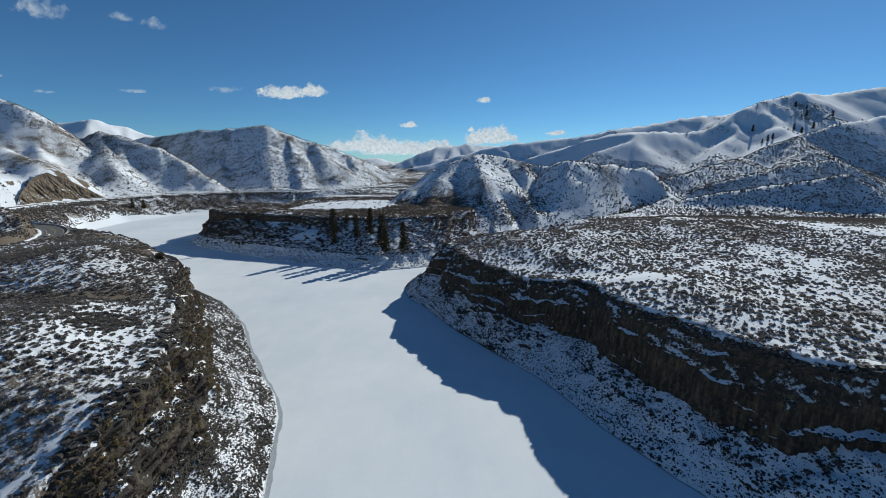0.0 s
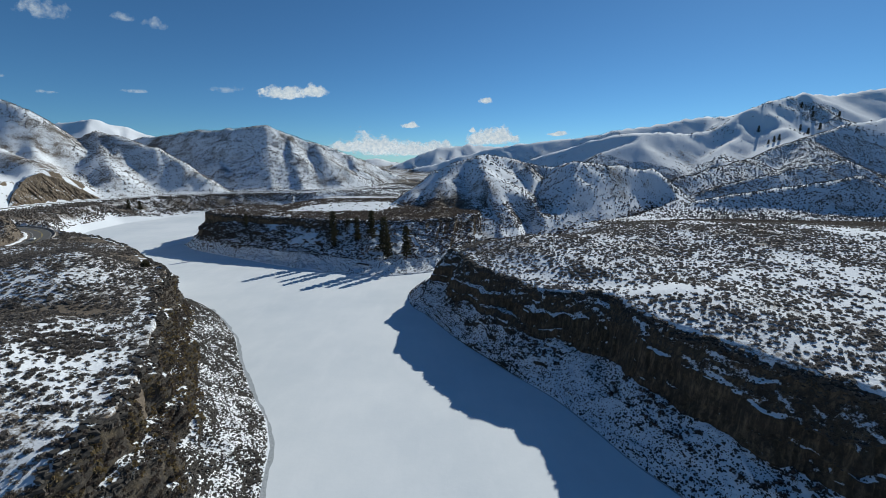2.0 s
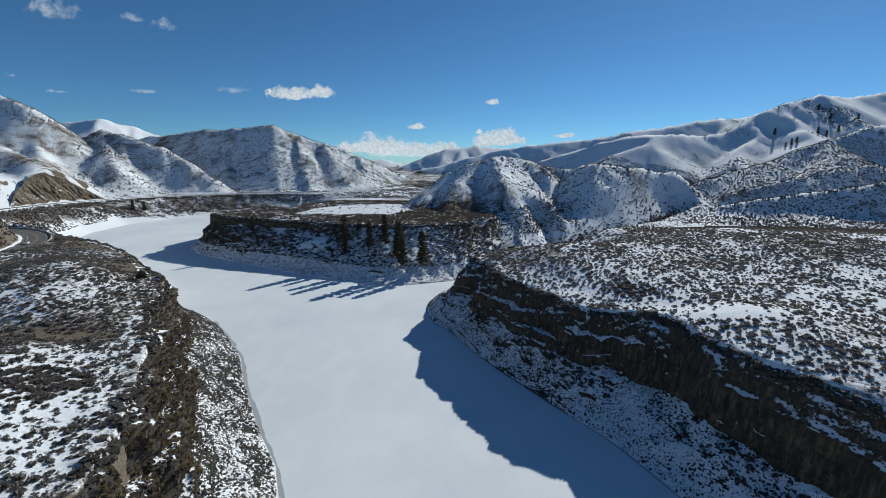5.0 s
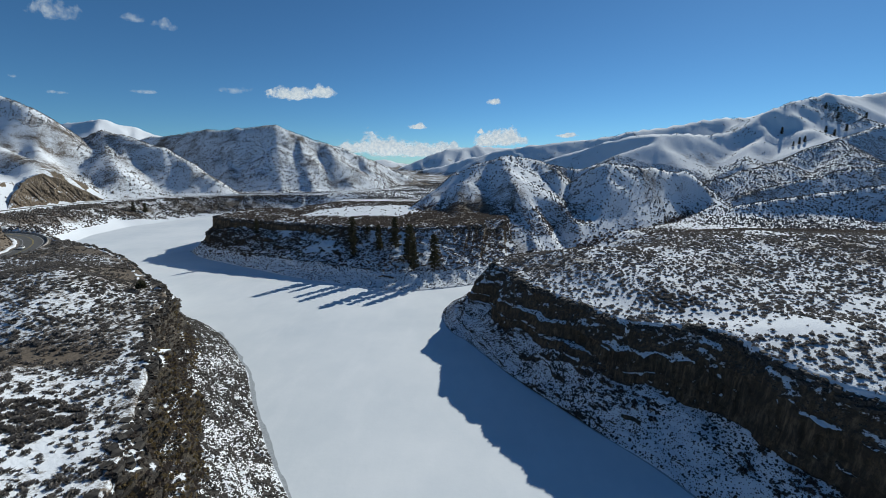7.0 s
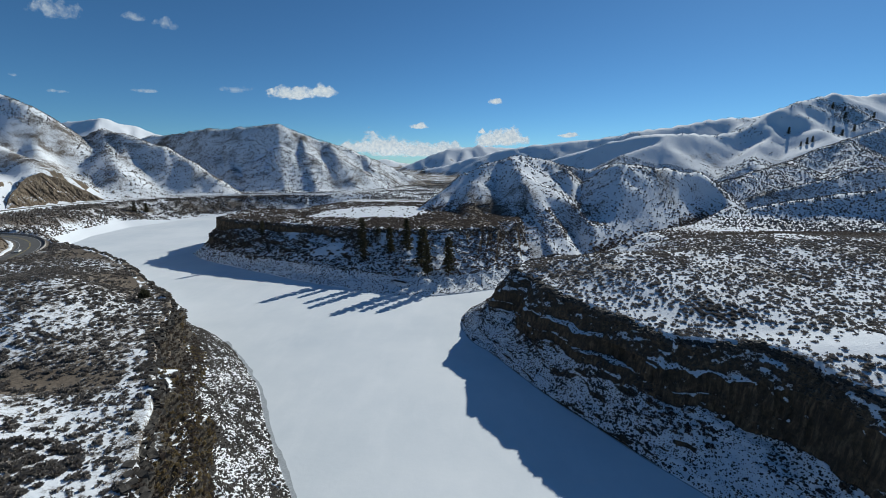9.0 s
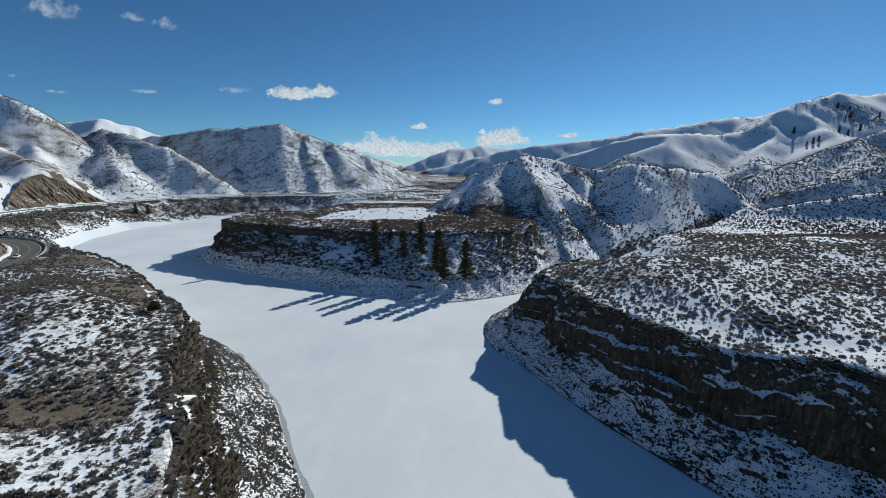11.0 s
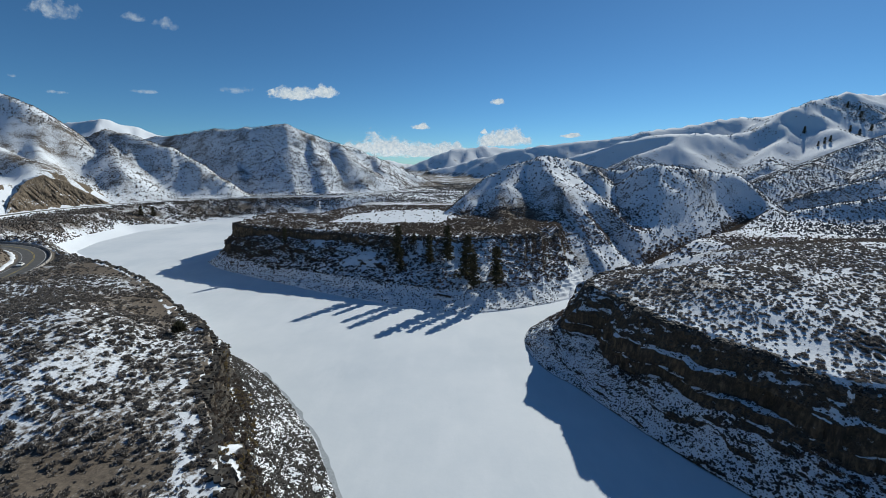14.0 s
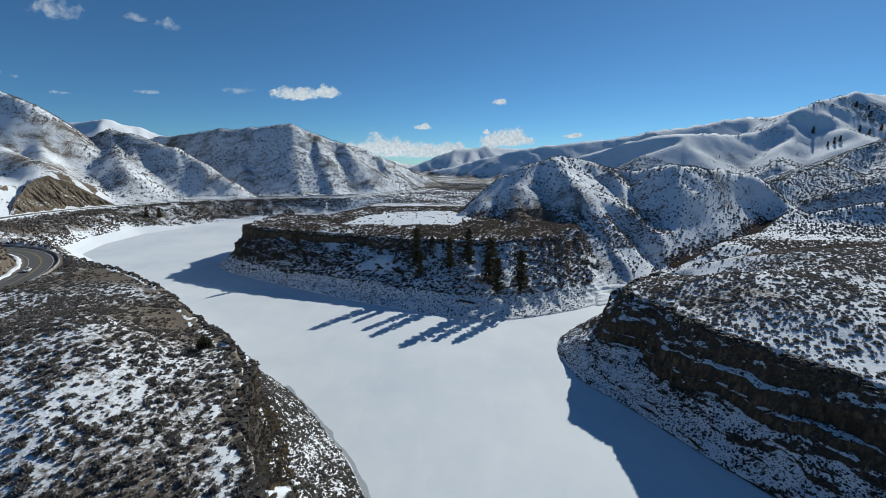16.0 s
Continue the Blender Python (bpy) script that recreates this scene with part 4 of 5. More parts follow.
hero_left, hero_right = plant_near(left_pos, (-88, 88), 160), plant_near(right_pos, (60, 165), 120)
kinds = [sagebrush(s) for s in range(4)]
heroes = np.vstack([left_pos[hero_left], right_pos[hero_right]])
used = 0
for x, y, z in heroes:
    s = rng.uniform(0.6, 1.3)
    m = Matrix.LocRotScale((x, y, z - 0.05), Euler((0, 0, rng.uniform(0, 6.28))), None)
    if used < 4:
        ob = kinds[used]
        ob.matrix_basis = m
        ob.scale = (s, s, s * rng.uniform(0.8, 1.1))
    else:
        ob = copy_thing(kinds[used % 4], m)
        ob.scale = (s, s, s * rng.uniform(0.8, 1.1))
    used += 1

for pos, lab in ((left_pos[~hero_left], "grey-brown sagebrush over a snowy terrace"), (right_pos[~hero_right], "grey-brown sagebrush over a wide snowy terrace")):
    large = rng.uniform(0, 1, len(pos)) < 0.34
    handy = large & (np.minimum(np.hypot(pos[:, 0] + 20, pos[:, 1] - 20), np.hypot(pos[:, 0] + 65, pos[:, 1] - 74)) < 135)
    strew("sagebrush_cover", lab, "shrubs", FINE, pos[handy] - [0, 0, 0.05], 0.35 + 0.85 * rng.uniform(0, 1, handy.sum()) ** 1.6, SAGE, 25)
    large, rest = large & ~handy, ~large
    strew("sagebrush_cover", lab, "shrubs", SPARSE, pos[large] - [0, 0, 0.05], rng.uniform(0.5, 1.1, large.sum()), SAGE, 5)
    strew("low_brush_cover", "low " + lab, "shrubs", SMALL, pos[rest] - [0, 0, 0.03], rng.uniform(0.25, 0.7, rest.sum()), SAGE, 15)

# shrubs on the point, its slope and the hills behind
pos, _ = on_land(46000, (-245, 110, 318, 520))
pos = pos[(pos[:, 2] > 18) & (pos[:, 2] < 37 + 5 * fbm(pos[:, 0] / 15, pos[:, 1] / 15, 3, 95))]
strew("brush_cover", "dark brown brush on the low point behind the ice", "shrubs", SMALL, pos, rng.uniform(0.5, 1.25, len(pos)), BRUSH, 6)


def on_face(face, n, low, high, flat=True, span=(-999, 999)):
    _, X, Y, Z, wall = face
    rows = wall.shape[1]
    arcs = np.flatnonzero((Y[:-1, 0] > span[0]) & (Y[:-1, 0] < span[1]))
    i, j = rng.choice(arcs, n), rng.integers(int(low * rows), int(high * rows), n)
    keep = wall[i, j] < 0.4 if flat else np.ones(n, bool)
    i, j = i[keep], j[keep]
    a, b = rng.uniform(0, 1, len(i)), rng.uniform(0, 1, len(i))
    p = np.stack([(A[i, j] * (1 - a) + A[i + 1, j] * a) * (1 - b) + (A[i, j + 1] * (1 - a) + A[i + 1, j + 1] * a) * b for A in (X, Y, Z)], 1)
    return p[(p[:, 2] > 0.15) & (inside(p[:, 0], p[:, 1], RAMP) < -1)]


p = on_face(point_face, 14000, 0.27, 0.97)
p = p[fbm(p[:, 0] / 13, p[:, 1] / 13, 3, 88) > -0.32]
strew("slope_brush", "dark leafless brush on the snowy slope below the rim", "shrubs", SPARSE, p, rng.uniform(0.25, 0.8, len(p)) * rng.choice([0.7, 0.8, 1.6], len(p)), BRUSH, 8)
p = on_face(left_face, 4500, 0.45, 1.0, False, (35, 260))
strew("ledge_brush", "dry brown brush and grass on the ledges", "shrubs", SPARSE, p, rng.uniform(0.3, 1.0, len(p)), BRUSH, 9)
p = on_face(left_face, 9000, 0.42, 0.96, False, (40, 240))
p = p[fbm(p[:, 0] / 9, p[:, 1] / 9, 3, 94) > 0.04]
strew("dry_grass", "tufts of golden dry grass hanging on the rock ledges", "grass", SPARSE, p - [0, 0, 0.1], rng.uniform(0.25, 0.7, len(p)), STRAW, 28, 1.3)
p = on_face(right_face, 1000, 0.25, 0.5)
p = p[fbm(p[:, 0] / 18, p[:, 1] / 18, 3, 91) > 0.05]
strew("scree_brush", "dark leafless brush on the shaded scree", "shrubs", SPARSE, p, rng.uniform(0.5, 1.3, len(p)), BRUSH, 10)

p = on_face(right_face, 36000, 0.0, 0.62, span=(30, 290))
strew("scree", "dark angular basalt stones half sunk in snow", "stones", CHIPS, p, (0.16 + 0.5 * rng.uniform(0, 1, len(p)) ** 2) * (1 + 0.6 * fbm(p[:, 0] / 5, p[:, 1] / 5, 3, 98)), STONE, 11, 0.8)
p = on_face(right_face, 5000, 0.6, 0.93, span=(30, 290))
strew("ledge_rocks", "dark broken rock on the snowy ledges of the rimrock", "stones", CHIPS, p, rng.uniform(0.2, 0.75, len(p)), STONE, 31, 0.9)
p = np.vstack([on_face(left_face, 80000, 0.0, 0.78, span=(40, 230)), on_face(left_face, 14000, 0.0, 0.78, span=(-80, 40))])
strew("scree", "dark angular basalt stones on the sunlit scree", "stones", CHIPS, p, (0.2 + 0.6 * rng.uniform(0, 1, len(p)) ** 2) * (1 + 0.6 * fbm(p[:, 0] / 5, p[:, 1] / 5, 3, 99)), STONE, 12, 0.8)
p = on_face(point_face, 4000, 0.0, 0.3)
strew("scree", "small dark stones along the snowy shore", "stones", STONES, p, rng.uniform(0.25, 0.7, len(p)), STONE, 13, 0.8)

p = on_face(right_face, 900, 0.94, 1.0, False)
strew("rim_brush", "grey brush along the edge of the rimrock", "shrubs", SPARSE, p, rng.uniform(0.3, 1.0, len(p)), SAGE, 17)
RIM_BLOCKS = []
for face, seed, spot in ((right_face, 18, (45, 160)), (left_face, 19, (-85, 105)), (point_face, 20, None)):
    p = on_face(face, 2200, 0.93, 1.0, False)
    if spot:
        near = plant_near(p, spot, 140)
        RIM_BLOCKS.append((face[0], p[near]))
        p = p[~near]
    strew("rim_rocks", "broken dark basalt blocks along the rim", "stones", STONES, p, rng.uniform(0.4, 1.5, len(p)), STONE, seed, 0.9)

# brown brush inside the bend of the highway and along the back of the wide terrace
n = 5000
px, py = rng.uniform(-345, -252, n), rng.uniform(205, 305, n)
z, shore, rd = height(px, py)
keep = (rd > 9) & (shore > 20)
strew("bend_brush", "dry brown brush on the bank inside the bend", "shrubs", SMALL, np.column_stack([px, py, z])[keep], rng.uniform(0.35, 1.0, keep.sum()), BRUSH, 29)
n = 12000
px, py = rng.uniform(130, 520, n), rng.uniform(285, 372, n)
z, shore, rd = height(px, py)
keep = (z > 18) & (cover(px, py, z, shore, rd) > -0.45)
strew("terrace_brush", "thick brown brush along the back of the wide terrace", "shrubs", SMALL, np.column_stack([px, py, z])[keep], rng.uniform(0.4, 1.1, keep.sum()), BRUSH, 30)

# rocks and brush on the bank below the far road
n = 64000
px, py = rng.uniform(-520, -225, n), rng.uniform(385, 800, n)
z, shore, rd = height(px, py)
keep = (shore > 9) & (shore < 95) & (rd > 14) & (z < 24) & (fbm(px / 12, py / 12, 3, 93) > -0.12)
p = np.column_stack([px, py, z])[keep]
half = len(p) // 2
strew("bank_rocks", "dark rubble on the bank below the highway", "stones", STONES, p[:half], rng.uniform(0.5, 1.6, half), STONE, 21)
strew("bank_brush", "dark brush on the bank below the highway", "shrubs", LUMPS, p[half:], rng.uniform(0.4, 1.1, len(p) - half), BRUSH, 22)

# the hills: shrubs in a fan, thinning with distance
n = 270000
r, a = np.sqrt(rng.uniform(300 ** 2, 1250 ** 2, n)), np.radians(rng.uniform(-58, 58, n))
px, py = -30 + r * np.sin(a), 8 + r * np.cos(a)
z, shore, rd = height(px, py)
cov = cover(px, py, z, shore, rd)
clump = fbm(px / 30, py / 30, 4, 78) * 0.9 + 0.66 + 0.22 * smoothstep(-200, -280, px) - 0.05 * smoothstep(-30, 20, px) * smoothstep(300, 240, px) + 0.6 * smoothstep(260, 320, px)
keep = (shore > 12) & (rd > 12) & (along(px, py, CUT)[0] > 22) & (rng.uniform(0, 1, n) < np.clip(clump + 0.9 * np.minimum(cov, 0.3), 0.15 * (cov > -0.5), 0.95))
keep &= ~((px < -545) & (py < 640 + 30 * fbm(px / 40, py / 40, 3, 80)) & (z > 50))
keep &= (inside(px, py, RIGHT_TOP) < 0) & ((inside(px, py, POINT_TOP) < 0) | (z > 36)) & (z > 2)
pos = np.column_stack([px, py, z])[keep]
away = np.hypot(pos[:, 0] + 30, pos[:, 1] - 8)
close = away < 470
size = rng.uniform(0.4, 0.9, len(pos)) * rng.choice([0.6, 0.85, 1.3], len(pos))
strew("hill_brush", "dark shrubs dotted over the nearer snowy hillsides", "shrubs", LUMPS, pos[close], size[close], SAGE, 14)
strew("hill_brush", "dark shrubs dotted over far snowy hillsides", "shrubs", [knob(s) for s in range(4)], pos[~close], size[~close] * 1.55, SAGE, 16)

# bare willow thicket along the ravine
n = 3000
leg = rng.integers(0, 6, n)
line = np.array(RAVINES[1], float)[1:]
f = rng.uniform(0, 1, n)
px = line[leg, 0] * (1 - f) + line[leg + 1, 0] * f + rng.normal(0, 4.5, n)
py = line[leg, 1] * (1 - f) + line[leg + 1, 1] * f + rng.normal(0, 4.5, n)
z, shore, rd = height(px, py)
strew("ravine_thicket", "dense bare brown willow thicket along the ravine", "shrubs", SPARSE, np.column_stack([px, py, z - 0.1]), rng.uniform(0.6, 1.6, n), BRUSH, 27, 1.2)

# scattered brush high on the mountains
n = 60000
r, a = np.sqrt(rng.uniform(1250 ** 2, 1900 ** 2, n)), np.radians(rng.uniform(12, 52, n))
px, py = -30 + r * np.sin(a), 8 + r * np.cos(a)
z, shore, rd = height(px, py)
keep = rng.uniform(0, 1, n) < np.clip(1.4 * (fbm(px / 120, py / 120, 4, 79) - 0.16) * smoothstep(500, 700, px) + 0.3 * smoothstep(700, 1100, px), 0.004, 0.8)
pos = np.column_stack([px, py, z])[keep]
strew("mountain_brush", "dark shrubs in patches on the snowy mountains", "shrubs", [knob(s) for s in range(4)], pos, rng.uniform(1.0, 2.6, len(pos)), SAGE, 26)


# ---- grey ice along the shore ----
def shore_band(line, width, name):
    p, d = resample(line)
    at = np.arange(0, d[-1], 0.8)
    c = np.stack([np.interp(at, d, p[:, i]) for i in range(2)], 1)
    t = np.gradient(c, axis=0)
    t /= np.linalg.norm(t, axis=1)[:, None]
    side = np.stack([t[:, 1], -t[:, 0]], 1)
    w = width * (0.9 + 0.9 * fbm(at / 6, at * 0, 3, 401))
    a, b = c - side * 1.5, c + side * w[:, None]
    v = np.stack([np.column_stack([a, np.full(len(a), 0.006)]), np.column_stack([b, np.full(len(a), 0.006)])], 1)
    me = mesh_from(name, v.reshape(-1, 3), grid_faces(len(v), 2)[:, ::-1], [SLUSH])
    return tagged(new(name, me), "grey frozen slush along the foot of the scree", "shore ice", kind="structure")


shore_band(LEFT_SHORE[:13], 1.1, "shore_ice")
shore_band(RIGHT_SHORE[2:], 0.35, "shore_ice")


# ---- snow-covered terraces of the boat ramp ----
def boat_ramp():
    a0, a1, b0, b1 = (Vector(p) for p in ((14, 288, 0), (32, 298, 0), (20, 312, 0), (44, 319, 0)))
    steps, wide, fine = 8, 22, 5
    fx, fy, fz = (A.ravel() for A in point_face[1:4])
    V = []
    for k in range(steps * fine + 1):
        f = k / (steps * fine)
        for i in range(wide + 1):
            p = a0.lerp(a1, i / wide).lerp(b0.lerp(b1, i / wide), f)
            x, y = p.x + 0.8 * noise.noise(Vector((f * 7, i * 0.3, 1))), p.y + 0.4 * noise.noise(Vector((i * 0.5, f * 6, 2)))
            side = min(i, wide - i) / 3
            tread = (k % fine) / fine
            rise = 5.4 * (math.floor(f * steps) + min(1.0, tread * 2.2)) / steps
            V.append((x, y, rise + 0.35 + 0.12 * noise.noise(Vector((x * 0.6, y * 0.6, 4))) - 1.6 * max(0.0, 1 - side) ** 2))
    V = np.array(V)
    here = np.array([fz[np.argmin((fx - x) ** 2 + (fy - y) ** 2)] for x, y, _ in V])
    land = np.maximum(here, height(V[:, 0], V[:, 1])[0])
    V[:, 2] = np.clip(V[:, 2], land - 0.4, land + 0.9)
    me = mesh_from("boat_ramp", V, grid_faces(steps * fine + 1, wide + 1), [PURE_SNOW], True)
    tagged(new("boat_ramp", me), "terraced boat ramp buried under smooth bright snow", "boat ramp", kind="structure")


boat_ramp()


# ---- pines ----
def pine(seed, tall, spread):
    """A ponderosa pine: tapered trunk, rising limbs, ragged clumps of needles."""
    rnd = np.random.default_rng(seed)
    ob = new("pine_tree")
    tagged(ob, "tall dark green ponderosa pine on the snowy shore slope", "tree", "pines on the shore slope")
    rows, sides = 10, 9
    a = np.arange(sides) / sides * 2 * np.pi
    v = []
    for k in range(rows):
        h = k / (rows - 1)
        r = 0.42 * (1 - h) ** 0.8 + 0.03
        v.append(np.stack([r * np.cos(a) + 0.25 * math.sin(h * 3 + seed), r * np.sin(a), np.full(sides, tall * h)], 1))
    v = np.array(v)
    i = np.arange(rows * sides).reshape(rows, sides)
    f = np.stack([i[:-1], np.roll(i[:-1], -1, 1), np.roll(i[1:], -1, 1), i[1:]], -1).reshape(-1, 4)
    part_mesh("trunk", mesh_from("trunk", v.reshape(-1, 3), f, [BARK], True), ob, "straight scaly brown trunk")
    LV, LF, CV, CF, lb, cb = [], [], [], [], 0, 0
    for k in range(64):
        h = 0.07 + 0.91 * (k / 63) ** 0.95
        reach_ = spread * 0.74 * (1.04 - h) ** 0.5 * rnd.uniform(0.55, 1.15) + 0.4
        az, up = k * 2.4 + rnd.uniform(-0.5, 0.5), rnd.uniform(-0.1, 0.35)
        base = np.array([0.25 * math.sin(h * 3 + seed), 0, tall * h])
        way = np.array([math.cos(az), math.sin(az), up])
        tip = base + way * reach_
        n = np.array([-math.sin(az), math.cos(az), 0]) * 0.06
        q = np.array([base + n, base - n, tip, base + [0, 0, 0.1], base - [0, 0, 0.06]])
        LV.append(q)
        LF.append(np.array([(0, 1, 2), (0, 3, 2), (1, 3, 2), (0, 4, 2), (1, 4, 2)]) + lb)
        lb += 5
        for m in (0.45, 0.75, 1.0):
            tv, tf = tuft(9, int(rnd.integers(0, 9999)), 0.34, 0.9)
            tv = tv * rnd.uniform(0.9, 1.45) * (1.25 - 0.4 * h) + base + way * reach_ * m - [0, 0, 0.3] + rnd.normal(0, 0.15, 3)
            CV.append(tv)
            CF.append(tf + cb)
            cb += len(tv)
    part_mesh("limbs", mesh_from("limbs", np.vstack(LV), np.vstack(LF), [BARK]), ob, "thin brown limbs")
    part_mesh("crown", mesh_from("crown", np.vstack(CV), np.vstack(CF), [NEEDLE]), ob, "ragged dark green needles")
    return ob


PINES = [(-83.5, 299, 14), (-86.5, 309, 21), (-66.1, 302, 18), (-55.6, 303, 22), (-45.0, 288.5, 26), (-41.0, 282, 20),
         (-28.0, 286, 23), (-77.4, 318, 6), (-169, 340, 12)]
_, FX, FY, FZ, _ = point_face
models = [pine(500, 20.0, 4.2), pine(501, 20.0, 4.6), pine(502, 20.0, 3.9)]
for k, (x, y, tall) in enumerate(PINES):
    z = float(FZ.ravel()[np.argmin(np.hypot(FX.ravel() - x, FY.ravel() - y))]) - 0.3
    m = Matrix.LocRotScale((x, y, z), Euler((0.02 * math.sin(k), 0.03 * math.cos(3 * k), 1.7 * k)), None)
    ob = models[k] if k < 3 else copy_thing(models[k % 3], m)
    ob.matrix_basis = m
    ob.scale = (tall / 20 if tall > 12 else 0.62, tall / 20 if tall > 12 else 0.62, tall / 20)
FAR_PINES = [(-415.7, 530.1, 12), (-408.1, 539.6, 13), (1157, 1401, 20), (1145, 1339, 20), (1044, 1254, 19), (1042, 1223, 20), (1097, 1250, 20), (1211, 1320, 18),
             (936, 1273, 21), (1184, 1389, 15), (902, 1163, 18), (911, 1158, 17), (892, 1169, 14)]
fx, fy = np.array([p[0] for p in FAR_PINES], float), np.array([p[1] for p in FAR_PINES], float)
fz = height(fx, fy)[0]
for k, (x, y, tall) in enumerate(FAR_PINES):
    ob = copy_thing(models[(k + 1) % 3], Matrix.LocRotScale((x, y, fz[k] - 0.4), Euler((0, 0, 2.1 * k)), None))
    ob.scale = (tall / 16, tall / 16, tall / 20)
    tagged(ob, "lone dark pine on a far snowy hillside", "tree", "pines on the far hillsides")

# a young juniper at the rim
jz = float(height(np.array([-123.5]), np.array([161.5]))[0][0])
juniper = tagged(new("juniper"), "small round dark green juniper near the rim", "tree")
juniper.location = (-123.5, 161.5, jz - 0.1)
sv, sf = tuft(260, 611, 0.16, 1.35)
part_mesh("crown", mesh_from("crown", sv * 2.1 + [0, 0, 1.5], sf, [NEEDLE]), juniper, "dense dark green foliage")
sv, sf = tuft(8, 612, 0.09, 1.4)
part_mesh("trunk", mesh_from("trunk", sv * [0.35, 0.35, 1.0], sf, [BARK]), juniper, "short brown trunk")


# ---- driftwood on the shore ----
def limb(bm, a, b, ra, rb, sides=7):
    a, b = Vector(a), Vector(b)
    q = (b - a).to_track_quat("Z", "Y").to_matrix()
    rings = []
    for c, r in ((a, ra), (b, rb)):
        rings.append([bm.verts.new(c + q @ Vector((r * math.cos(2 * math.pi * k / sides), r * math.sin(2 * math.pi * k / sides), 0))) for k in range(sides)])
    for k in range(sides):
        bm.faces.new((rings[0][k - 1], rings[0][k], rings[1][k], rings[1][k - 1]))
    bm.faces.new(rings[0])
    bm.faces.new(rings[1][::-1])


bm = bmesh.new()
limb(bm, (-5, 0.3, 0.5), (-2, 0.5, 0.9), 0.30, 0.42)
limb(bm, (-2, 0.5, 0.9), (1.5, -0.3, 0.6), 0.42, 0.5)
limb(bm, (1.5, -0.3, 0.6), (4.8, -1.2, 0.1), 0.5, 0.55)
log = tagged(new("driftwood_log"), "dark crooked driftwood log stranded on the snowy shore", "log")
log.location = (-58.0, 276.5, float(FZ.ravel()[np.argmin(np.hypot(FX.ravel() + 58, FY.ravel() - 276.5))]))
part("trunk", bm, BARK, log, "dark weathered trunk")
bm = bmesh.new()
limb(bm, (-2, 0.5, 0.9), (-3.4, 1.4, 1.7), 0.16, 0.05)
limb(bm, (4.2, -1.0, 0.3), (5.3, -0.6, 1.1), 0.18, 0.06)
part("broken_limb", bm, BARK, log)


# ---- a car on the bend ----
def car():
    ob = tagged(new("car"), "small white car driving round the bend of the highway", "car")
    white = plain_material("white_car_paint", (0.72, 0.72, 0.70), (0.80, 0.80, 0.78), 2.0, 0.3, 0.0)
    dark = plain_material("dark_car_glass", (0.01, 0.012, 0.014), (0.02, 0.022, 0.025), 2.0, 0.1, 0.0)
    rubber = plain_material("black_rubber", (0.015, 0.015, 0.015), (0.03, 0.03, 0.03), 4.0, 0.8, 0.0)
    steel = plain_material("wheel_alloy", (0.4, 0.4, 0.4), (0.55, 0.55, 0.55), 4.0, 0.35, 0.0, metal=0.8)
    lamp = plain_material("clear_headlamp", (0.7, 0.7, 0.68), (0.8, 0.8, 0.78), 4.0, 0.15, 0.0)
    side = [(-2.2, 0.35), (-2.25, 0.75), (-2.1, 1.0), (-1.5, 1.05), (1.0, 1.05), (2.0, 0.9), (2.25, 0.7), (2.2, 0.35)]
    roof = [(-1.75, 1.04), (-1.25, 1.48), (0.1, 1.52), (0.95, 1.04)]

    def hull(outline, half, top_in):
        bm = bmesh.new()
        r = []
        for s in (-1, 1):
            r.append([bm.verts.new((x, s * (half - top_in * max(0.0, z - 1.04)), z)) for x, z in outline])
        for k in range(len(outline)):
            bm.faces.new((r[0][k - 1], r[0][k], r[1][k], r[1][k - 1]))
        bm.faces.new(r[0][::-1])
        bm.faces.new(r[1])
        bmesh.ops.recalc_face_normals(bm, faces=bm.faces)
        bmesh.ops.bevel(bm, geom=bm.edges[:], offset=0.06, segments=2, affect='EDGES')
        return bm
    part("body", hull(side, 0.9, 0), white, ob)
    part("cabin", hull(roof, 0.82, 0.35), white, ob, "white roof and pillars")
    for name, outline in (("side_window", None),):
        for s in (-1, 1):
            bm = bmesh.new()
            vs = [bm.verts.new((x, s * (0.835 - 0.35 * (z - 1.04)), z)) for x, z in ((-1.45, 1.1), (-1.15, 1.4), (0.05, 1.44), (0.65, 1.1))]
            bm.faces.new(vs)
            ext = bmesh.ops.extrude_face_region(bm, geom=bm.faces[:])
            bmesh.ops.translate(bm, verts=[e for e in ext["geom"] if isinstance(e, bmesh.types.BMVert)], vec=(0, s * 0.015, 0))
            part("side_window", bm, dark, ob, "dark tinted side glass")
    for x0, z0, x1, z1, name in ((0.99, 1.05, 0.17, 1.5, "windscreen"), (-1.77, 1.07, -1.31, 1.47, "rear_window")):
        bm = bmesh.new()
        vs = [bm.verts.new(p) for p in ((x0, -0.72, z0), (x0, 0.72, z0), (x1, 0.62, z1), (x1, -0.62, z1))]
        bm.faces.new(vs)
        ext = bmesh.ops.extrude_face_region(bm, geom=bm.faces[:])
        bmesh.ops.translate(bm, verts=[e for e in ext["geom"] if isinstance(e, bmesh.types.BMVert)], vec=(0.02 if x0 > 0 else -0.02, 0, 0.03))
        part(name, bm, dark, ob, "dark glass")
    for x in (-1.35, 1.4):
        for s in (-1, 1):
            bm = bmesh.new()
            bmesh.ops.create_cone(bm, cap_ends=True, segments=18, radius1=0.33, radius2=0.33, depth=0.22, matrix=pose(0, 0, 0, 90))
            wheel = part("wheel", bm, rubber, ob, "black tyre on alloy rim")
            wheel.location = (x, s * 0.82, 0.33)
            bm = bmesh.new()
            bmesh.ops.create_cone(bm, cap_ends=True, segments=14, radius1=0.2, radius2=0.2, depth=0.24, matrix=pose(0, 0, 0, 90))
            part("rim", bm, steel, wheel)
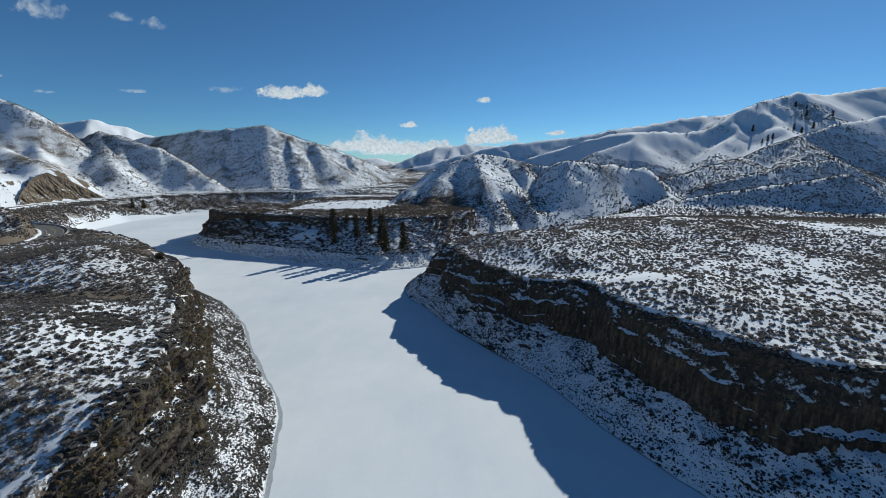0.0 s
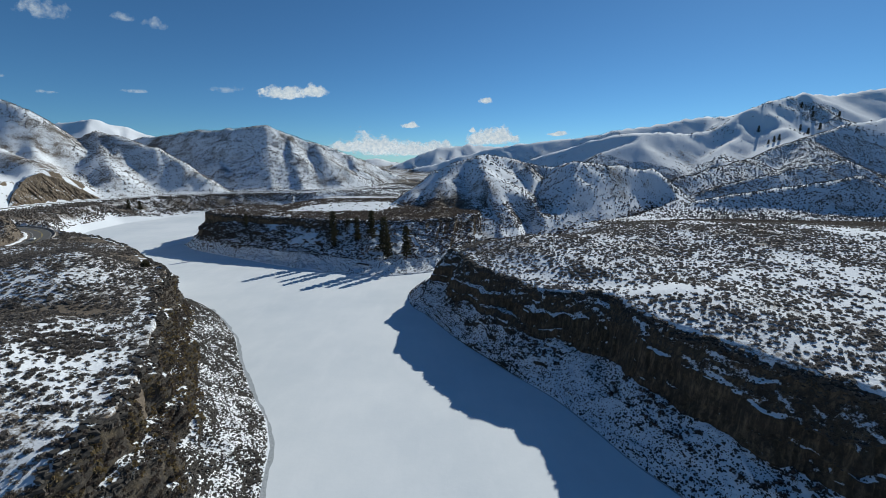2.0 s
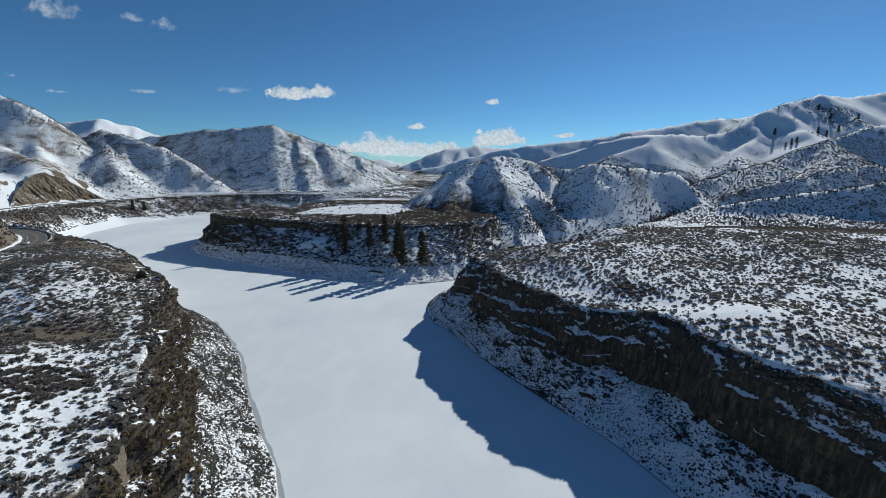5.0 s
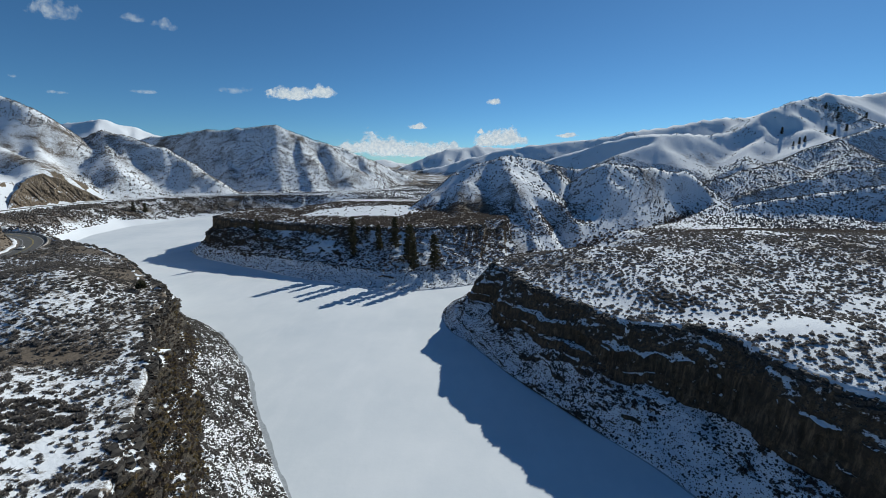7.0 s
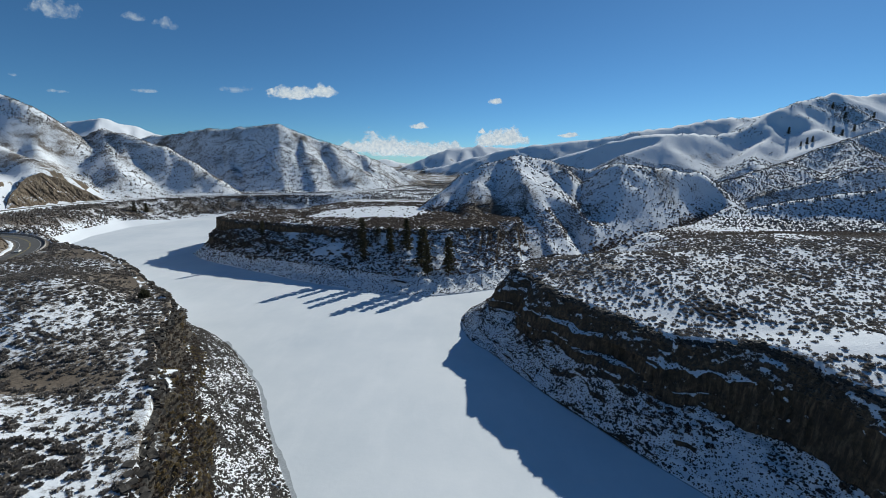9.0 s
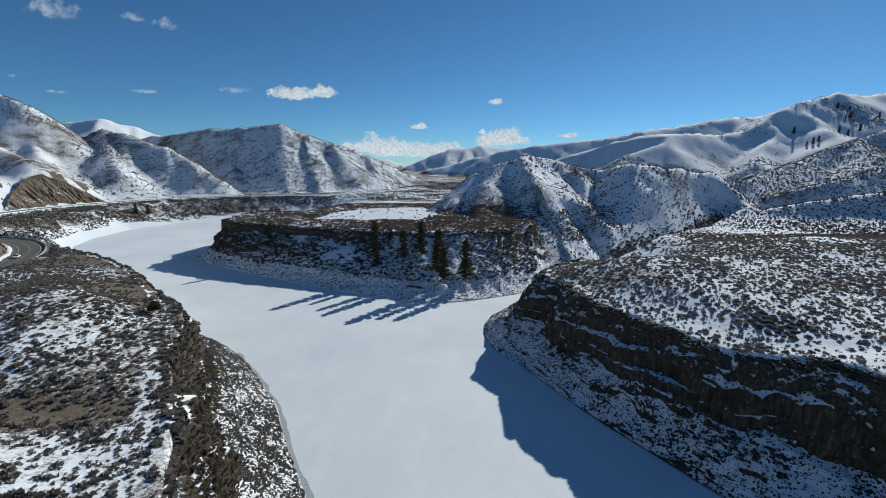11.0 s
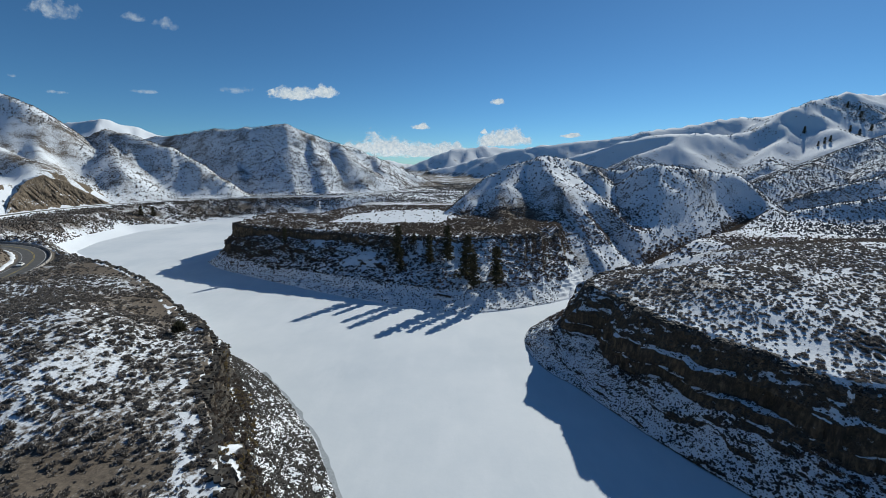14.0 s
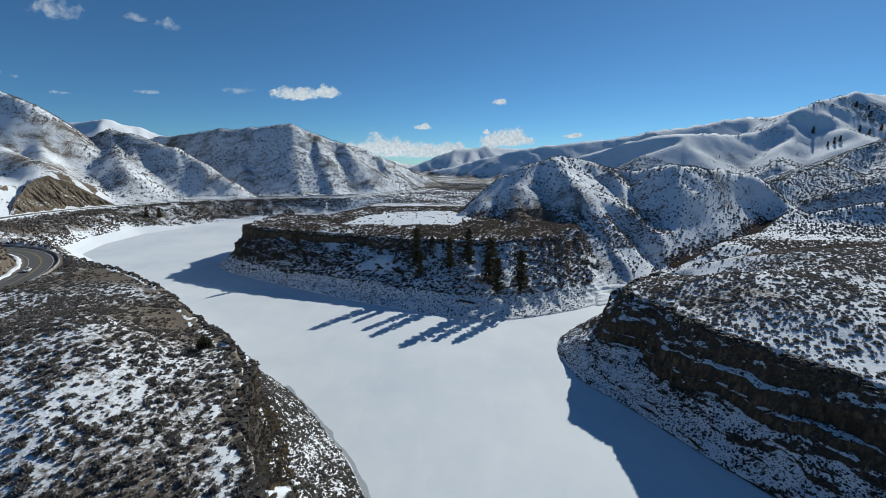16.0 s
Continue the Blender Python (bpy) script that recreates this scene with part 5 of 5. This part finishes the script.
    for s in (-1, 1):
        bm = bmesh.new()
        bmesh.ops.create_cube(bm, size=1, matrix=Matrix.LocRotScale((2.2, s * 0.62, 0.72), None, (0.12, 0.34, 0.14)))
        part("headlight", bm, lamp, ob, "clear headlight")
    return ob


k = int(np.argmin(np.hypot(c[:, 0] + 250, c[:, 1] - 244)))
vehicle = car()
vehicle.location = (c[k, 0] - side[k][0] * 2.0, c[k, 1] - side[k][1] * 2.0, c[k, 2] + 0.06)
vehicle.rotation_euler = (0, 0, math.atan2(c[k - 1, 1] - c[k, 1], c[k - 1, 0] - c[k, 0]))


# ---- clouds ----
def cloud_material(name, thin):
    m = bpy.data.materials.new(name)
    m.use_nodes = True
    ns, ls = m.node_tree.nodes, m.node_tree.links
    ns.remove(ns["Principled BSDF"])
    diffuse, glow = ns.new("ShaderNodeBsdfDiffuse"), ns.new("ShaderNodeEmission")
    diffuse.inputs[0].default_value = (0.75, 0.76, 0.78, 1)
    glow.inputs[0].default_value, glow.inputs[1].default_value = (0.88, 0.92, 0.96, 1), 0.92     # added glow standing in for sunlight scattered through the vapour
    mix = ns.new("ShaderNodeMixShader")
    mix.inputs[0].default_value = 0.72
    ls.new(diffuse.outputs[0], mix.inputs[1])
    ls.new(glow.outputs[0], mix.inputs[2])
    clear = ns.new("ShaderNodeBsdfTransparent")
    veil = ns.new("ShaderNodeMixShader")
    fade = ns.new("ShaderNodeAttribute")
    fade.attribute_name = "vapour"
    big = n_noise(ns, ls, 0.013 if thin < 0.5 else 0.011, 5, 0.56)
    s = n_math(ns, ls, 'MULTIPLY_ADD', big, 2.6 if thin < 0.5 else 2.2, fade.outputs["Fac"])
    if thin > 0.5:
        ls.new(n_range(ns, ls, s, 1.55, 2.3, 0.0, 0.42), veil.inputs[0])
    else:
        ls.new(n_range(ns, ls, s, 1.38, 1.95, 0.0, 0.95), veil.inputs[0])
    # sunlit white and shaded blue-grey parts painted into the glow by noise
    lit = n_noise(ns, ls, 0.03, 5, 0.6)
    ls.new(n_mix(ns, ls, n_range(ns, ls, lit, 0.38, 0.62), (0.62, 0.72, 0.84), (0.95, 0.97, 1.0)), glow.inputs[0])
    ls.new(clear.outputs[0], veil.inputs[1])
    ls.new(mix.outputs[0], veil.inputs[2])
    ls.new(veil.outputs[0], ns["Material Output"].inputs[0])
    return m


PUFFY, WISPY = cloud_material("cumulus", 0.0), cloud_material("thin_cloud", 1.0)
bm = bmesh.new()
bmesh.ops.create_icosphere(bm, subdivisions=4, radius=1)
BALL_V, BALL_F = np.array([v.co[:] for v in bm.verts]), np.array([[v.index for v in f.verts] for f in bm.faces])
bm.free()
CLOUDS = [(-4051, 1543, 600, 230, 'w'), (-4197, 1553, 256, 160, 'w'), (-3260, 1485, 288, 110, 'w'), (-2945, 1411, 256, 150, 'w'), (-2296, 803, 400, 100, 'w'),
          (-1696, 760, 500, 140, 'p'), (-1383, 773, 270, 125, 'p'), (415, 703, 153, 70, 'p'), (-386, 447, 179, 70, 'p'), (-4180, 771, 256, 58, 'w'),
          (-4841, 978, 141, 89, 'w'), (-4654, 934, 102, 51, 'w'), (-3270, 781, 320, 51, 'w'), (-746, 230, 560, 270, 'p'), (-411, 190, 703, 150, 'p'),
          (554, 330, 447, 205, 'p'), (345, 300, 256, 166, 'p'), (-926, 380, 153, 51, 'w'), (1181, 371, 230, 64, 'p'), (282, 399, 89, 58, 'p'),
          (-77, 225, 384, 128, 'p'), (-1053, 217, 447, 115, 'p')]
for k, (x, z, wide, tall, kind) in enumerate(CLOUDS):
    rnd = np.random.default_rng(700 + k)
    shift = Vector(rnd.uniform(-50, 50, 3))
    humps = [(rnd.uniform(-0.6, 0.6), rnd.uniform(0.5, 1.0), rnd.uniform(0.22, 0.45)) for _ in range(3)]
    lobes = np.array([noise.fractal(Vector(v) * 2.2 + shift, 0.9, 2.1, 4) for v in BALL_V])
    crown = np.max([a * np.exp(-((BALL_V[:, 0] - h) / w) ** 2) for h, a, w in humps], axis=0)
    size = np.array([0.62 * wide, 0.12 * wide + 0.2 * tall, 0.75 * tall])
    V = BALL_V * size * (1 + 0.12 * lobes)[:, None]
    V[:, 2] = np.where(V[:, 2] < 0, V[:, 2] * 0.55, V[:, 2] * (0.35 + 0.85 * crown))
    F = BALL_F
    dense = 1.0 - 1.25 * np.hypot(BALL_V[:, 0], BALL_V[:, 2]) ** 1.5
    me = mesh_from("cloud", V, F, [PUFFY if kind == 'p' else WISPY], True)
    ob = tagged(new("cloud", me), "white sunlit cumulus cloud in the blue sky" if kind == 'p' else "thin wispy white cloud in the blue sky", "cloud", kind="structure")
    attribute(me, "vapour", dense)
    ob.location = (x, 4480, z)
    ob.visible_shadow = False


# ---- loose blocks on the rims, each a piece of its cliff ----
block_meshes = []
for k in range(6):
    v, f = boulder(900 + k)
    block_meshes.append(mesh_from("rock", v, f, [STONE]))
for owner, spots in RIM_BLOCKS:
    for x, y, z in spots:
        ob = part_mesh("rock", block_meshes[int(rng.integers(0, 6))], owner)
        sz = rng.uniform(0.7, 1.6)
        ob.location = (x, y, z)
        ob.rotation_euler = (rng.uniform(-0.3, 0.3), rng.uniform(-0.3, 0.3), rng.uniform(0, 6.28))
        ob.scale = (sz, sz * rng.uniform(0.7, 1.1), sz * 0.9)
